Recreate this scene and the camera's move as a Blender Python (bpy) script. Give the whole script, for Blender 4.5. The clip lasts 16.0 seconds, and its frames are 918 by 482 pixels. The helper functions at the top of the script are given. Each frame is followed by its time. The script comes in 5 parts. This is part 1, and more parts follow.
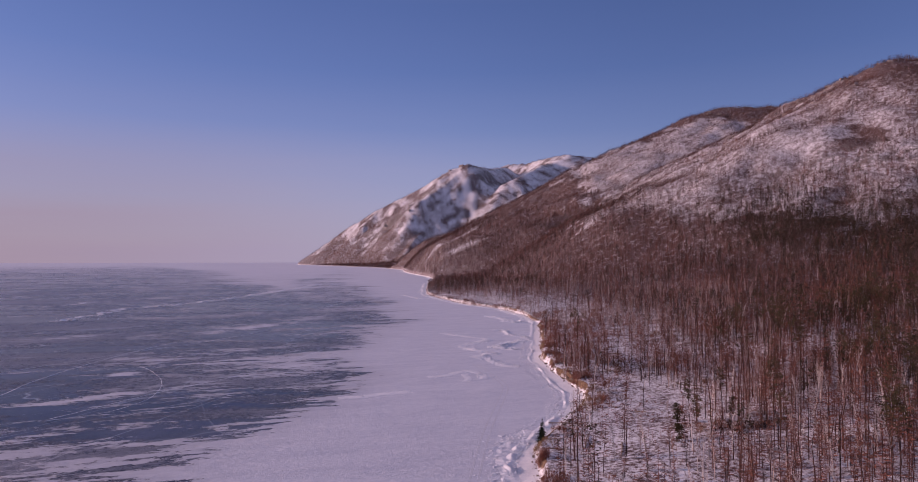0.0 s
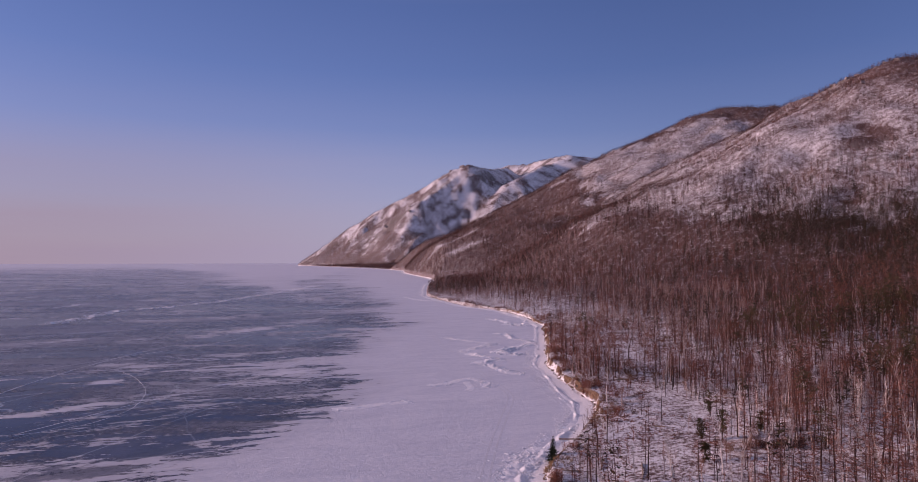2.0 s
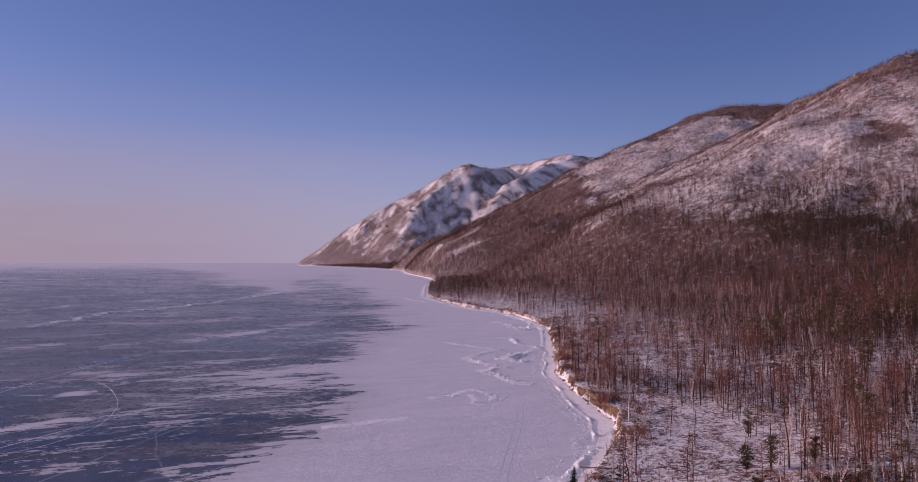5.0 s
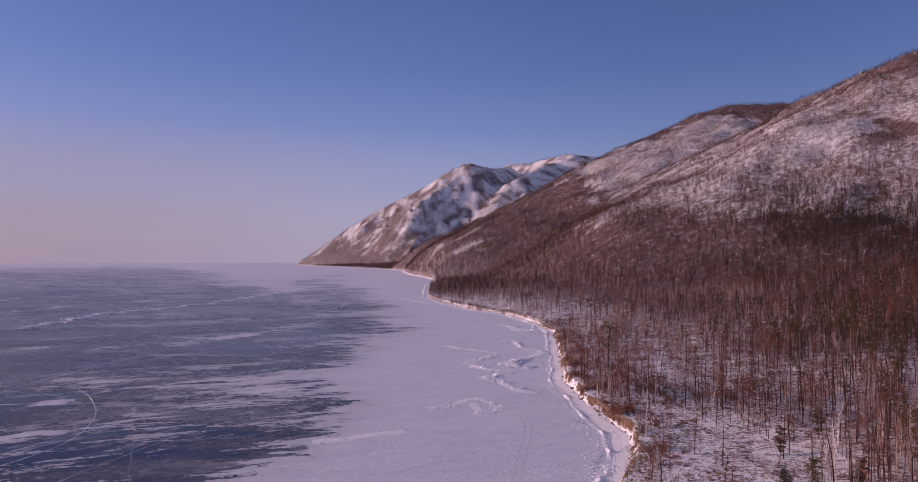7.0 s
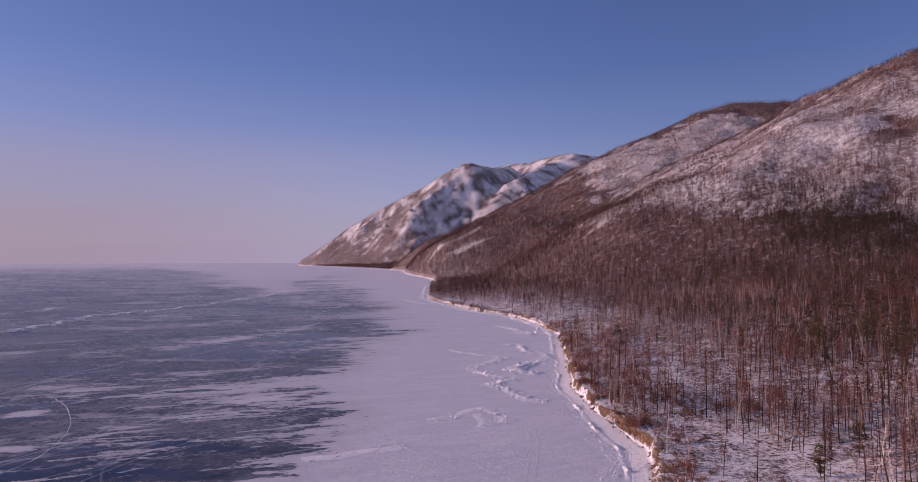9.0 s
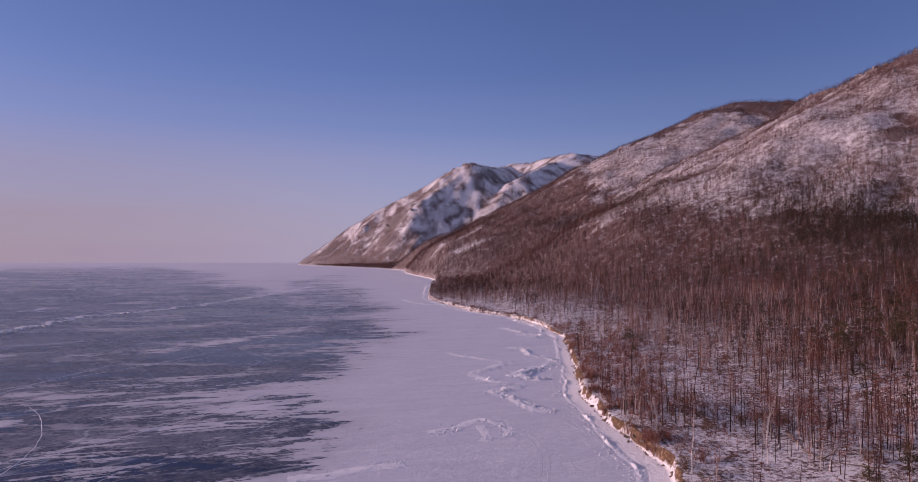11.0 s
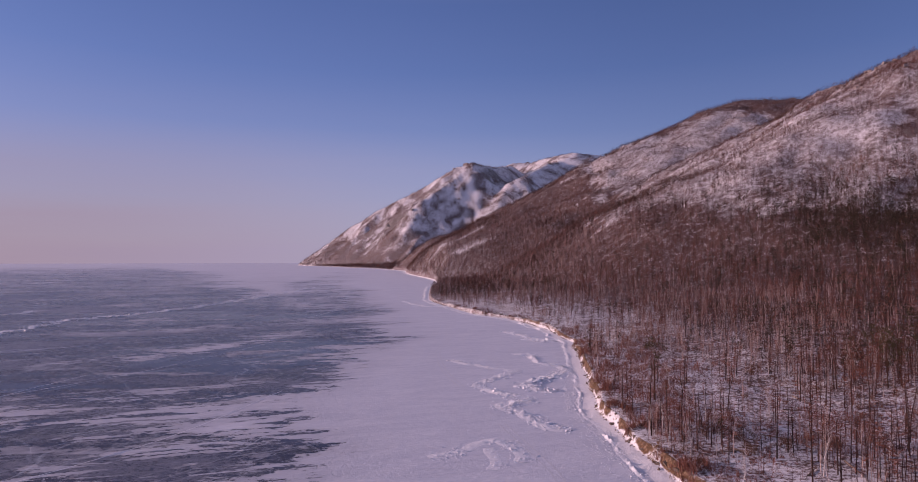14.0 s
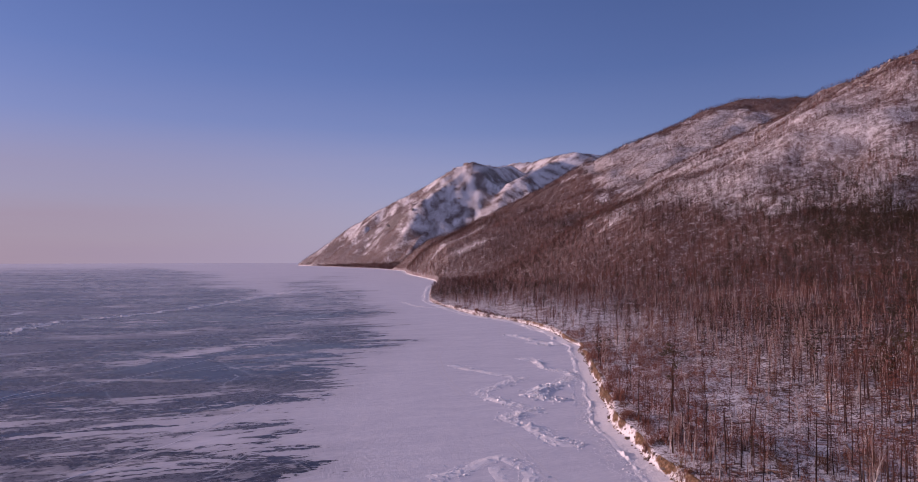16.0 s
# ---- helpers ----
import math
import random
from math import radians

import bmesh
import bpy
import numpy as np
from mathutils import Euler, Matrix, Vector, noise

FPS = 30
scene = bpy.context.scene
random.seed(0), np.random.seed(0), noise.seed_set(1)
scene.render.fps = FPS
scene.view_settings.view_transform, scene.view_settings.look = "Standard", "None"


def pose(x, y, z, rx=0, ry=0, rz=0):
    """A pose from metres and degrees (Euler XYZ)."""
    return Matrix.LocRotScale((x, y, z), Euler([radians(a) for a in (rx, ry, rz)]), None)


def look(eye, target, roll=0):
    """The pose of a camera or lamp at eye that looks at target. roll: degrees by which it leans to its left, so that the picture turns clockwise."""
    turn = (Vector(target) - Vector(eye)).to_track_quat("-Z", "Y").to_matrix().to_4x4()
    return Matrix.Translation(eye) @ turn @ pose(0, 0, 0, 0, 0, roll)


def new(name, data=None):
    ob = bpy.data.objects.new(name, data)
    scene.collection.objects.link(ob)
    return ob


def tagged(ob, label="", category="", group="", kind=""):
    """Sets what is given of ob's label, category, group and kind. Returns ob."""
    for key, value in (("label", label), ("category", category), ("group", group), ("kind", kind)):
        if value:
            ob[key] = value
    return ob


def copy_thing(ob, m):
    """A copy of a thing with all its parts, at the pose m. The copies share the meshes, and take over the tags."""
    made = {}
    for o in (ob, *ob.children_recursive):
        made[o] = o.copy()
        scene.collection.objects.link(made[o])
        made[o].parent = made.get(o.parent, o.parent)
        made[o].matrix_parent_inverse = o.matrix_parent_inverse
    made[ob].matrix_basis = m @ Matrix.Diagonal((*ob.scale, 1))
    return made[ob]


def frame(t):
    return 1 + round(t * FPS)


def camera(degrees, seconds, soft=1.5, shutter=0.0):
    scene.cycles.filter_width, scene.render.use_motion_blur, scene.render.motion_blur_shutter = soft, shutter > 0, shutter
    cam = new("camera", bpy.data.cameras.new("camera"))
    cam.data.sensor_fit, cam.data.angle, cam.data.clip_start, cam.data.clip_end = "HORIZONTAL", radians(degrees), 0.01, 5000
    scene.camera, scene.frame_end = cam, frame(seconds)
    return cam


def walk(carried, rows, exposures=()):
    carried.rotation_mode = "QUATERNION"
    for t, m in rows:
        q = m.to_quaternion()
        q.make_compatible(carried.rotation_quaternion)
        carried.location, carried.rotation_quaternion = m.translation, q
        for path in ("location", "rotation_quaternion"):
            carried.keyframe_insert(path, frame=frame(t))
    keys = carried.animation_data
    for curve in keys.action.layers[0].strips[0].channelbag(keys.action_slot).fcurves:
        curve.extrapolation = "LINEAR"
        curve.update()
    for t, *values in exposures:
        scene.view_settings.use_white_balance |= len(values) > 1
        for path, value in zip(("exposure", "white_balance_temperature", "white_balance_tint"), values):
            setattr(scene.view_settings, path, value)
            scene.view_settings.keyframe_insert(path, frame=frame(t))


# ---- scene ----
cam = camera(76.1, 16.0, soft=0.8)
PATH = [
    (0, (-0.048, -0.265, 40.895), (-0.047, 1.734, 40.951), -0.1),
    (0.5, (-0.166, 2.552, 40.91), (-0.166, 4.551, 40.967), -0.1),
    (1, (-0.278, 5.367, 40.934), (-0.279, 7.366, 40.991), -0.1),
    (1.5, (-0.385, 8.172, 40.962), (-0.386, 10.171, 41.02), -0.1),
    (2, (-0.493, 10.966, 40.992), (-0.494, 12.965, 41.051), -0.1),
    (2.5, (-0.613, 13.747, 41.018), (-0.615, 15.747, 41.077), -0.1),
    (3, (-0.753, 16.522, 41.041), (-0.755, 18.521, 41.1), -0.1),
    (3.5, (-0.914, 19.295, 41.062), (-0.916, 21.294, 41.121), -0.1),
    (4, (-1.075, 22.075, 41.081), (-1.078, 24.074, 41.14), -0.0),
    (6.5, (-1.779, 36.076, 41.259), (-1.783, 38.076, 41.317), -0.1),
    (7, (-1.902, 38.875, 41.278), (-1.907, 40.874, 41.336), -0.0),
    (7.5, (-2.02, 41.674, 41.295), (-2.025, 43.673, 41.352), -0.1),
    (8, (-2.139, 44.491, 41.309), (-2.145, 46.49, 41.368), -0.1),
    (8.5, (-2.256, 47.319, 41.317), (-2.262, 49.319, 41.375), -0.1),
    (9, (-2.362, 50.139, 41.315), (-2.368, 52.138, 41.373), -0.1),
    (11.5, (-2.899, 64.166, 41.243), (-2.908, 66.165, 41.3), -0.0),
    (12, (-3.043, 66.972, 41.246), (-3.053, 68.972, 41.303), -0.1),
    (12.5, (-3.205, 69.779, 41.26), (-3.215, 71.778, 41.317), -0.0),
    (13, (-3.364, 72.587, 41.279), (-3.375, 74.586, 41.337), -0.1),
    (13.5, (-3.517, 75.404, 41.302), (-3.528, 77.403, 41.359), -0.1),
    (14, (-3.661, 78.219, 41.326), (-3.672, 80.219, 41.384), -0.1),
    (14.5, (-3.803, 81.03, 41.346), (-3.814, 83.029, 41.403), -0.1),
    (15, (-3.95, 83.846, 41.365), (-3.961, 85.845, 41.422), -0.1),
    (15.5, (-4.091, 86.672, 41.383), (-4.103, 88.671, 41.44), -0.1),
    (16, (-4.232, 89.506, 41.395), (-4.244, 91.505, 41.453), -0.1),
]
walk(cam, [(t, look(eye, target, roll)) for t, eye, target, roll in PATH], [(0.0, -0.2, 6170, 42), (16.0, -0.2, 6170, 42)])

# ---------------------------------------------------------------- world, sun
SUN = Vector((-0.95, 0.16, 0.205)).normalized()
world = bpy.data.worlds.new("winter_sky")
scene.world = world
world.use_nodes = True
wt = world.node_tree
wt.nodes.clear()
w_out = wt.nodes.new("ShaderNodeOutputWorld")
w_bg = wt.nodes.new("ShaderNodeBackground")
w_sky = wt.nodes.new("ShaderNodeTexSky")
w_sky.sky_type, w_sky.sun_disc = "NISHITA", False
w_sky.sun_elevation = math.asin(SUN.z)
w_sky.sun_rotation = math.atan2(SUN.x, SUN.y)
w_sky.altitude, w_sky.air_density, w_sky.dust_density, w_sky.ozone_density = 500, 1.0, 0.4, 3.0
w_bg.inputs["Strength"].default_value = 0.105
w_geo = wt.nodes.new("ShaderNodeTexCoord")
w_sep = wt.nodes.new("ShaderNodeSeparateXYZ")
wt.links.new(w_geo.outputs["Generated"], w_sep.inputs[0])
w_ramp = wt.nodes.new("ShaderNodeValToRGB")
w_ramp.color_ramp.elements[0].color = (0.95, 0.95, 0.95, 1)
w_ramp.color_ramp.elements[1].color = (0.75, 0.75, 0.75, 1)
for at, c in ((0.06, 0.85), (0.15, 0.57), (0.21, 0.24), (0.30, 0.07), (0.40, 0.04), (0.65, 0.6)):
    w_ramp.color_ramp.elements.new(at).color = (c, c, c, 1)
wt.links.new(w_sep.outputs["Z"], w_ramp.inputs[0])
w_mix = wt.nodes.new("ShaderNodeMix")
w_mix.data_type = "RGBA"
w_side = wt.nodes.new("ShaderNodeMapRange")
w_side.inputs["From Min"].default_value, w_side.inputs["From Max"].default_value = 0.2, -0.8
wt.links.new(w_sep.outputs["X"], w_side.inputs["Value"])
w_haze = wt.nodes.new("ShaderNodeMix")
w_haze.data_type = "RGBA"
w_haze.inputs[6].default_value, w_haze.inputs[7].default_value = (3.1, 3.5, 4.25, 1), (4.3, 3.6, 3.7, 1)
wt.links.new(w_side.outputs[0], w_haze.inputs[0])
wt.links.new(w_haze.outputs[2], w_mix.inputs[7])
w_stretch = wt.nodes.new("ShaderNodeMapping")
w_stretch.inputs["Scale"].default_value = (1.2, 1.2, 16)
wt.links.new(w_geo.outputs["Generated"], w_stretch.inputs[0])
w_veil = wt.nodes.new("ShaderNodeTexNoise")
w_veil.inputs["Scale"].default_value, w_veil.inputs["Detail"].default_value = 2.2, 5
wt.links.new(w_stretch.outputs[0], w_veil.inputs["Vector"])
w_fac = wt.nodes.new("ShaderNodeMath")
w_fac.operation = "MULTIPLY"
w_soft = wt.nodes.new("ShaderNodeMapRange")
w_soft.inputs["To Min"].default_value, w_soft.inputs["To Max"].default_value = 0.86, 1.12
wt.links.new(w_veil.outputs[0], w_soft.inputs["Value"])
wt.links.new(w_ramp.outputs[0], w_fac.inputs[0])
wt.links.new(w_soft.outputs[0], w_fac.inputs[1])
w_thin = wt.nodes.new("ShaderNodeMapRange")
w_thin.inputs["From Min"].default_value, w_thin.inputs["From Max"].default_value = 0.55, -0.35
w_thin.inputs["To Min"].default_value, w_thin.inputs["To Max"].default_value = 0.68, 1.04
wt.links.new(w_sep.outputs["X"], w_thin.inputs["Value"])
w_all = wt.nodes.new("ShaderNodeMath")
w_all.operation = "MULTIPLY"
wt.links.new(w_fac.outputs[0], w_all.inputs[0])
wt.links.new(w_thin.outputs[0], w_all.inputs[1])
wt.links.new(w_all.outputs[0], w_mix.inputs[0])
w_tint = wt.nodes.new("ShaderNodeMix")
w_tint.data_type, w_tint.blend_type = "RGBA", "MULTIPLY"
w_tint.inputs[0].default_value, w_tint.inputs[7].default_value = 1.0, (0.89, 0.955, 1.11, 1)
wt.links.new(w_sky.outputs[0], w_tint.inputs[6])
wt.links.new(w_tint.outputs[2], w_mix.inputs[6])
w_abs = wt.nodes.new("ShaderNodeMath")
w_abs.operation = "ABSOLUTE"
wt.links.new(w_sep.outputs["X"], w_abs.inputs[0])
w_wide = wt.nodes.new("ShaderNodeMapRange")
w_wide.interpolation_type = "SMOOTHSTEP"
w_wide.inputs["From Max"].default_value = 0.7
w_wide.inputs["To Min"].default_value, w_wide.inputs["To Max"].default_value = 1.13, 0.90
wt.links.new(w_abs.outputs[0], w_wide.inputs["Value"])
w_deep = wt.nodes.new("ShaderNodeVectorMath")
w_deep.operation = "SCALE"
wt.links.new(w_mix.outputs[2], w_deep.inputs[0])
wt.links.new(w_wide.outputs[0], w_deep.inputs["Scale"])
wt.links.new(w_deep.outputs[0], w_bg.inputs[0])
wt.links.new(w_bg.outputs[0], w_out.inputs[0])

sun = new("sun", bpy.data.lights.new("sun", "SUN"))
sun.data.energy, sun.data.angle, sun.data.color = 4.6, radians(0.6), (1.0, 0.75, 0.57)
sun.matrix_world = look((0, 0, 900), Vector((0, 0, 900)) - SUN)


# ---------------------------------------------------------------- materials
def material(name, rough=0.8, spec=0.3):
    m = bpy.data.materials.new(name)
    m.use_nodes = True
    b = m.node_tree.nodes["Principled BSDF"]
    b.inputs["Roughness"].default_value = rough
    b.inputs["Specular IOR Level"].default_value = spec
    return m, m.node_tree, b


def node(t, kind, **values):
    n = t.nodes.new(kind)
    for key, value in values.items():
        n.inputs[key].default_value = value
    return n


def coords(t, scale=(1, 1, 1), turn=0.0, space="Object"):
    c = t.nodes.new("ShaderNodeTexCoord")
    mp = t.nodes.new("ShaderNodeMapping")
    mp.vector_type = "TEXTURE"
    mp.inputs["Scale"].default_value = [1 / v for v in scale]
    mp.inputs["Rotation"].default_value = (0, 0, radians(turn))
    t.links.new(c.outputs[space], mp.inputs["Vector"])
    return mp.outputs[0]


def noise_tex(t, vec, scale, detail=4.0, rough=0.55, distort=0.0):
    n = node(t, "ShaderNodeTexNoise", Scale=scale, Detail=detail, Roughness=rough, Distortion=distort)
    t.links.new(vec, n.inputs["Vector"])
    return n.outputs[0]


def ramp(t, fac, stops, mode="LINEAR"):
    r = t.nodes.new("ShaderNodeValToRGB")
    r.color_ramp.interpolation = mode
    while len(r.color_ramp.elements) < len(stops):
        r.color_ramp.elements.new(0.5)
    for e, (p, c) in zip(r.color_ramp.elements, stops):
        e.position = p
        e.color = (*c, 1) if isinstance(c, tuple) else (c, c, c, 1)
    t.links.new(fac, r.inputs[0])
    return r.outputs[0]


def arith(t, op, a, b=0.0, c=0.0, clamp=False):
    n = t.nodes.new("ShaderNodeMath")
    n.operation, n.use_clamp = op, clamp
    for i, v in enumerate((a, b, c)):
        if isinstance(v, (int, float)):
            n.inputs[i].default_value = v
        else:
            t.links.new(v, n.inputs[i])
    return n.outputs[0]


def mix(t, fac, a, b, blend="MIX"):
    n = t.nodes.new("ShaderNodeMix")
    n.data_type, n.blend_type = "RGBA", blend
    for i, v in ((0, fac), (6, a), (7, b)):
        if isinstance(v, (int, float)):
            n.inputs[i].default_value = v
        elif isinstance(v, tuple):
            n.inputs[i].default_value = (*v, 1)
        else:
            t.links.new(v, n.inputs[i])
    return n.outputs[2]


def attribute(t, name):
    n = t.nodes.new("ShaderNodeAttribute")
    n.attribute_name = name
    return n.outputs["Fac"]


def bump(t, b, height, strength=0.5, distance=0.1):
    n = node(t, "ShaderNodeBump", Strength=strength, Distance=distance)
    t.links.new(height, n.inputs["Height"])
    t.links.new(n.outputs[0], b.inputs["Normal"])


SNOW = (0.80, 0.80, 0.82)


def snow_material():
    m, t, b = material("snow", 0.75, 0.2)
    v = coords(t)
    n = noise_tex(t, v, 0.9, 6)
    t.links.new(ramp(t, n, [(0.3, (0.72, 0.72, 0.75)), (0.7, (0.86, 0.85, 0.85))]), b.inputs["Base Color"])
    bump(t, b, noise_tex(t, v, 2.5, 5), 0.6, 0.15)
    return m


def ice_block_material():
    m, t, b = material("broken_ice", 0.5, 0.4)
    v = coords(t)
    n = noise_tex(t, v, 0.35, 5)
    t.links.new(ramp(t, n, [(0.44, (0.78, 0.78, 0.80)), (0.62, (0.72, 0.75, 0.79)), (0.80, (0.45, 0.60, 0.70))]), b.inputs["Base Color"])
    bump(t, b, noise_tex(t, v, 3.0, 4), 0.5, 0.1)
    return m


def lake_material():
    """Dark lake ice under windblown snow: an attribute says how much snow lies there, with horizon haze painted in as
    paler far ice; noise breaks it into drifts and streaks.
    """
    m, t, b = material("lake_ice", 0.3, 0.15)
    snow_and_haze = attribute(t, "snow_and_haze")
    drift = noise_tex(t, coords(t, (0.042, 0.150, 1), 18), 1.0, 7, 0.58, 1.3)
    wide = noise_tex(t, coords(t, (0.010, 0.034, 1), 24), 1.0, 7, 0.55, 0.9)
    fine = noise_tex(t, coords(t, (0.30, 0.75, 1), 18), 1.0, 8, 0.72, 0.8)
    crumb = noise_tex(t, coords(t, (0.55, 0.85, 1), 10), 1.0, 6, 0.8, 0.6)
    s = arith(t, "MULTIPLY_ADD", drift, 3.0, arith(t, "MULTIPLY_ADD", wide, 2.2, arith(t, "MULTIPLY_ADD", fine, 1.6, arith(t, "MULTIPLY_ADD", crumb, 1.5, -0.75))))
    streak = noise_tex(t, coords(t, (0.050, 0.30, 1), 15), 1.0, 5, 0.6, 0.8)
    s = arith(t, "ADD", s, arith(t, "MULTIPLY_ADD", streak, 3.0, -1.5))
    s = arith(t, "ADD", s, arith(t, "MULTIPLY_ADD", snow_and_haze, 2.1, -4.66))
    s = arith(t, "MULTIPLY_ADD", arith(t, "SUBTRACT", snow_and_haze, 0.74, 0.0, True), 6.0, s)
    snow = arith(t, "MULTIPLY", arith(t, "MULTIPLY_ADD", s, 8.0, 0.5, True), arith(t, "MULTIPLY_ADD", arith(t, "MULTIPLY_ADD", wide, 0.5, arith(t, "MULTIPLY_ADD", snow_and_haze, 1.5, -0.75)), 0.45, 0.62, True))
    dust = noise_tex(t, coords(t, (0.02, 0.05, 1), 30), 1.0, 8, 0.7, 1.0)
    snow = arith(t, "MAXIMUM", snow, arith(t, "MULTIPLY", ramp(t, dust, [(0.36, 0.03), (0.70, 0.36)]), arith(t, "MULTIPLY_ADD", snow_and_haze, 3.2, -1.5, True)))
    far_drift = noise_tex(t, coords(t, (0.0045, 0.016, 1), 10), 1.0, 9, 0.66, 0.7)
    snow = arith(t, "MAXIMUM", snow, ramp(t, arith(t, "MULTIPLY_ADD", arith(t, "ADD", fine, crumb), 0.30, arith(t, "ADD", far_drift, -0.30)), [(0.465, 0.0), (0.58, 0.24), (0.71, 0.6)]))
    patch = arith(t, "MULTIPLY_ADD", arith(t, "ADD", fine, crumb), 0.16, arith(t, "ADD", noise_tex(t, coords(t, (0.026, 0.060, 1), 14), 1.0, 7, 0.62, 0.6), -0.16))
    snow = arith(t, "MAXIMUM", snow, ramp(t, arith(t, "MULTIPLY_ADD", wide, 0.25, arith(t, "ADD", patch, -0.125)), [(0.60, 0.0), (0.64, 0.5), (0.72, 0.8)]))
    # hairline cracks
    wave = t.nodes.new("ShaderNodeTexVoronoi")
    wave.feature = "DISTANCE_TO_EDGE"
    wave.inputs["Scale"].default_value = 1.0
    warp = coords(t, (0.016, 0.010, 1), 35)
    wn = t.nodes.new("ShaderNodeVectorMath")
    wn.operation = "MULTIPLY_ADD"
    nz = node(t, "ShaderNodeTexNoise", Scale=1.3, Detail=3.0)
    t.links.new(warp, nz.inputs["Vector"])
    wn.inputs[1].default_value = (0.5, 0.5, 0)
    t.links.new(nz.outputs[1], wn.inputs[0])
    t.links.new(warp, wn.inputs[2])
    t.links.new(wn.outputs[0], wave.inputs["Vector"])
    crack = ramp(t, wave.outputs["Distance"], [(0.0, 0.22), (0.005, 0.0)])
    fissure = t.nodes.new("ShaderNodeTexVoronoi")
    fissure.feature = "DISTANCE_TO_EDGE"
    fissure.inputs["Scale"].default_value = 1.0
    fw = node(t, "ShaderNodeVectorMath")
    fw.operation = "MULTIPLY_ADD"
    fw.inputs[1].default_value = (0.35, 0.35, 0)
    along_run = coords(t, (0.045, 0.008, 1), -28)
    fz = node(t, "ShaderNodeTexNoise", Scale=0.9, Detail=3.0)
    t.links.new(along_run, fz.inputs["Vector"])
    t.links.new(fz.outputs[1], fw.inputs[0])
    t.links.new(along_run, fw.inputs[2])
    t.links.new(fw.outputs[0], fissure.inputs["Vector"])
    crack = arith(t, "MAXIMUM", crack, ramp(t, fissure.outputs["Distance"], [(0.0, 0.5), (0.006, 0.0)]))
    vein = arith(t, "ABSOLUTE", arith(t, "SUBTRACT", noise_tex(t, coords(t, (0.010, 0.042, 1), 38), 1.0, 4, 0.55, 1.5), 0.5))
    vein = arith(t, "MULTIPLY", ramp(t, vein, [(0.0, 0.6), (0.010, 0.0)]), ramp(t, wide, [(0.42, 0.0), (0.60, 1.0)]))
    crack = arith(t, "MAXIMUM", crack, vein)
    tone = noise_tex(t, coords(t, (0.022, 0.080, 1), 30), 1.0, 10, 0.70, 0.9)
    dark = ramp(t, tone, [(0.36, (0.004, 0.004, 0.022)), (0.56, (0.011, 0.013, 0.046)), (0.76, (0.048, 0.058, 0.125))])
    ice = mix(t, crack, dark, (0.6, 0.66, 0.72))
    grain = noise_tex(t, coords(t, (0.5, 1.3, 1), 25), 1.0, 6, 0.6)
    tracks = arith(t, "MULTIPLY_ADD", drift, 0.6, arith(t, "MULTIPLY_ADD", fine, 0.4, arith(t, "MULTIPLY_ADD", grain, 0.5, -0.25)))
    snowy = ramp(t, tracks, [(0.34, (0.56, 0.575, 0.635)), (0.66, (0.70, 0.705, 0.745))])
    t.links.new(mix(t, snow, ice, snowy), b.inputs["Base Color"])
    t.links.new(arith(t, "MULTIPLY_ADD", snow, 0.55, 0.2), b.inputs["Roughness"])
    h = arith(t, "MULTIPLY_ADD", snow, 0.45, arith(t, "MULTIPLY_ADD", arith(t, "MULTIPLY", grain, arith(t, "MULTIPLY_ADD", snow, 0.8, 0.2)), 0.35, arith(t, "MULTIPLY", arith(t, "MULTIPLY", crumb, snow), arith(t, "MULTIPLY_ADD", snow_and_haze, -1.6, 2.0, True))))
    bump(t, b, h, 0.6, 0.55)
    return m


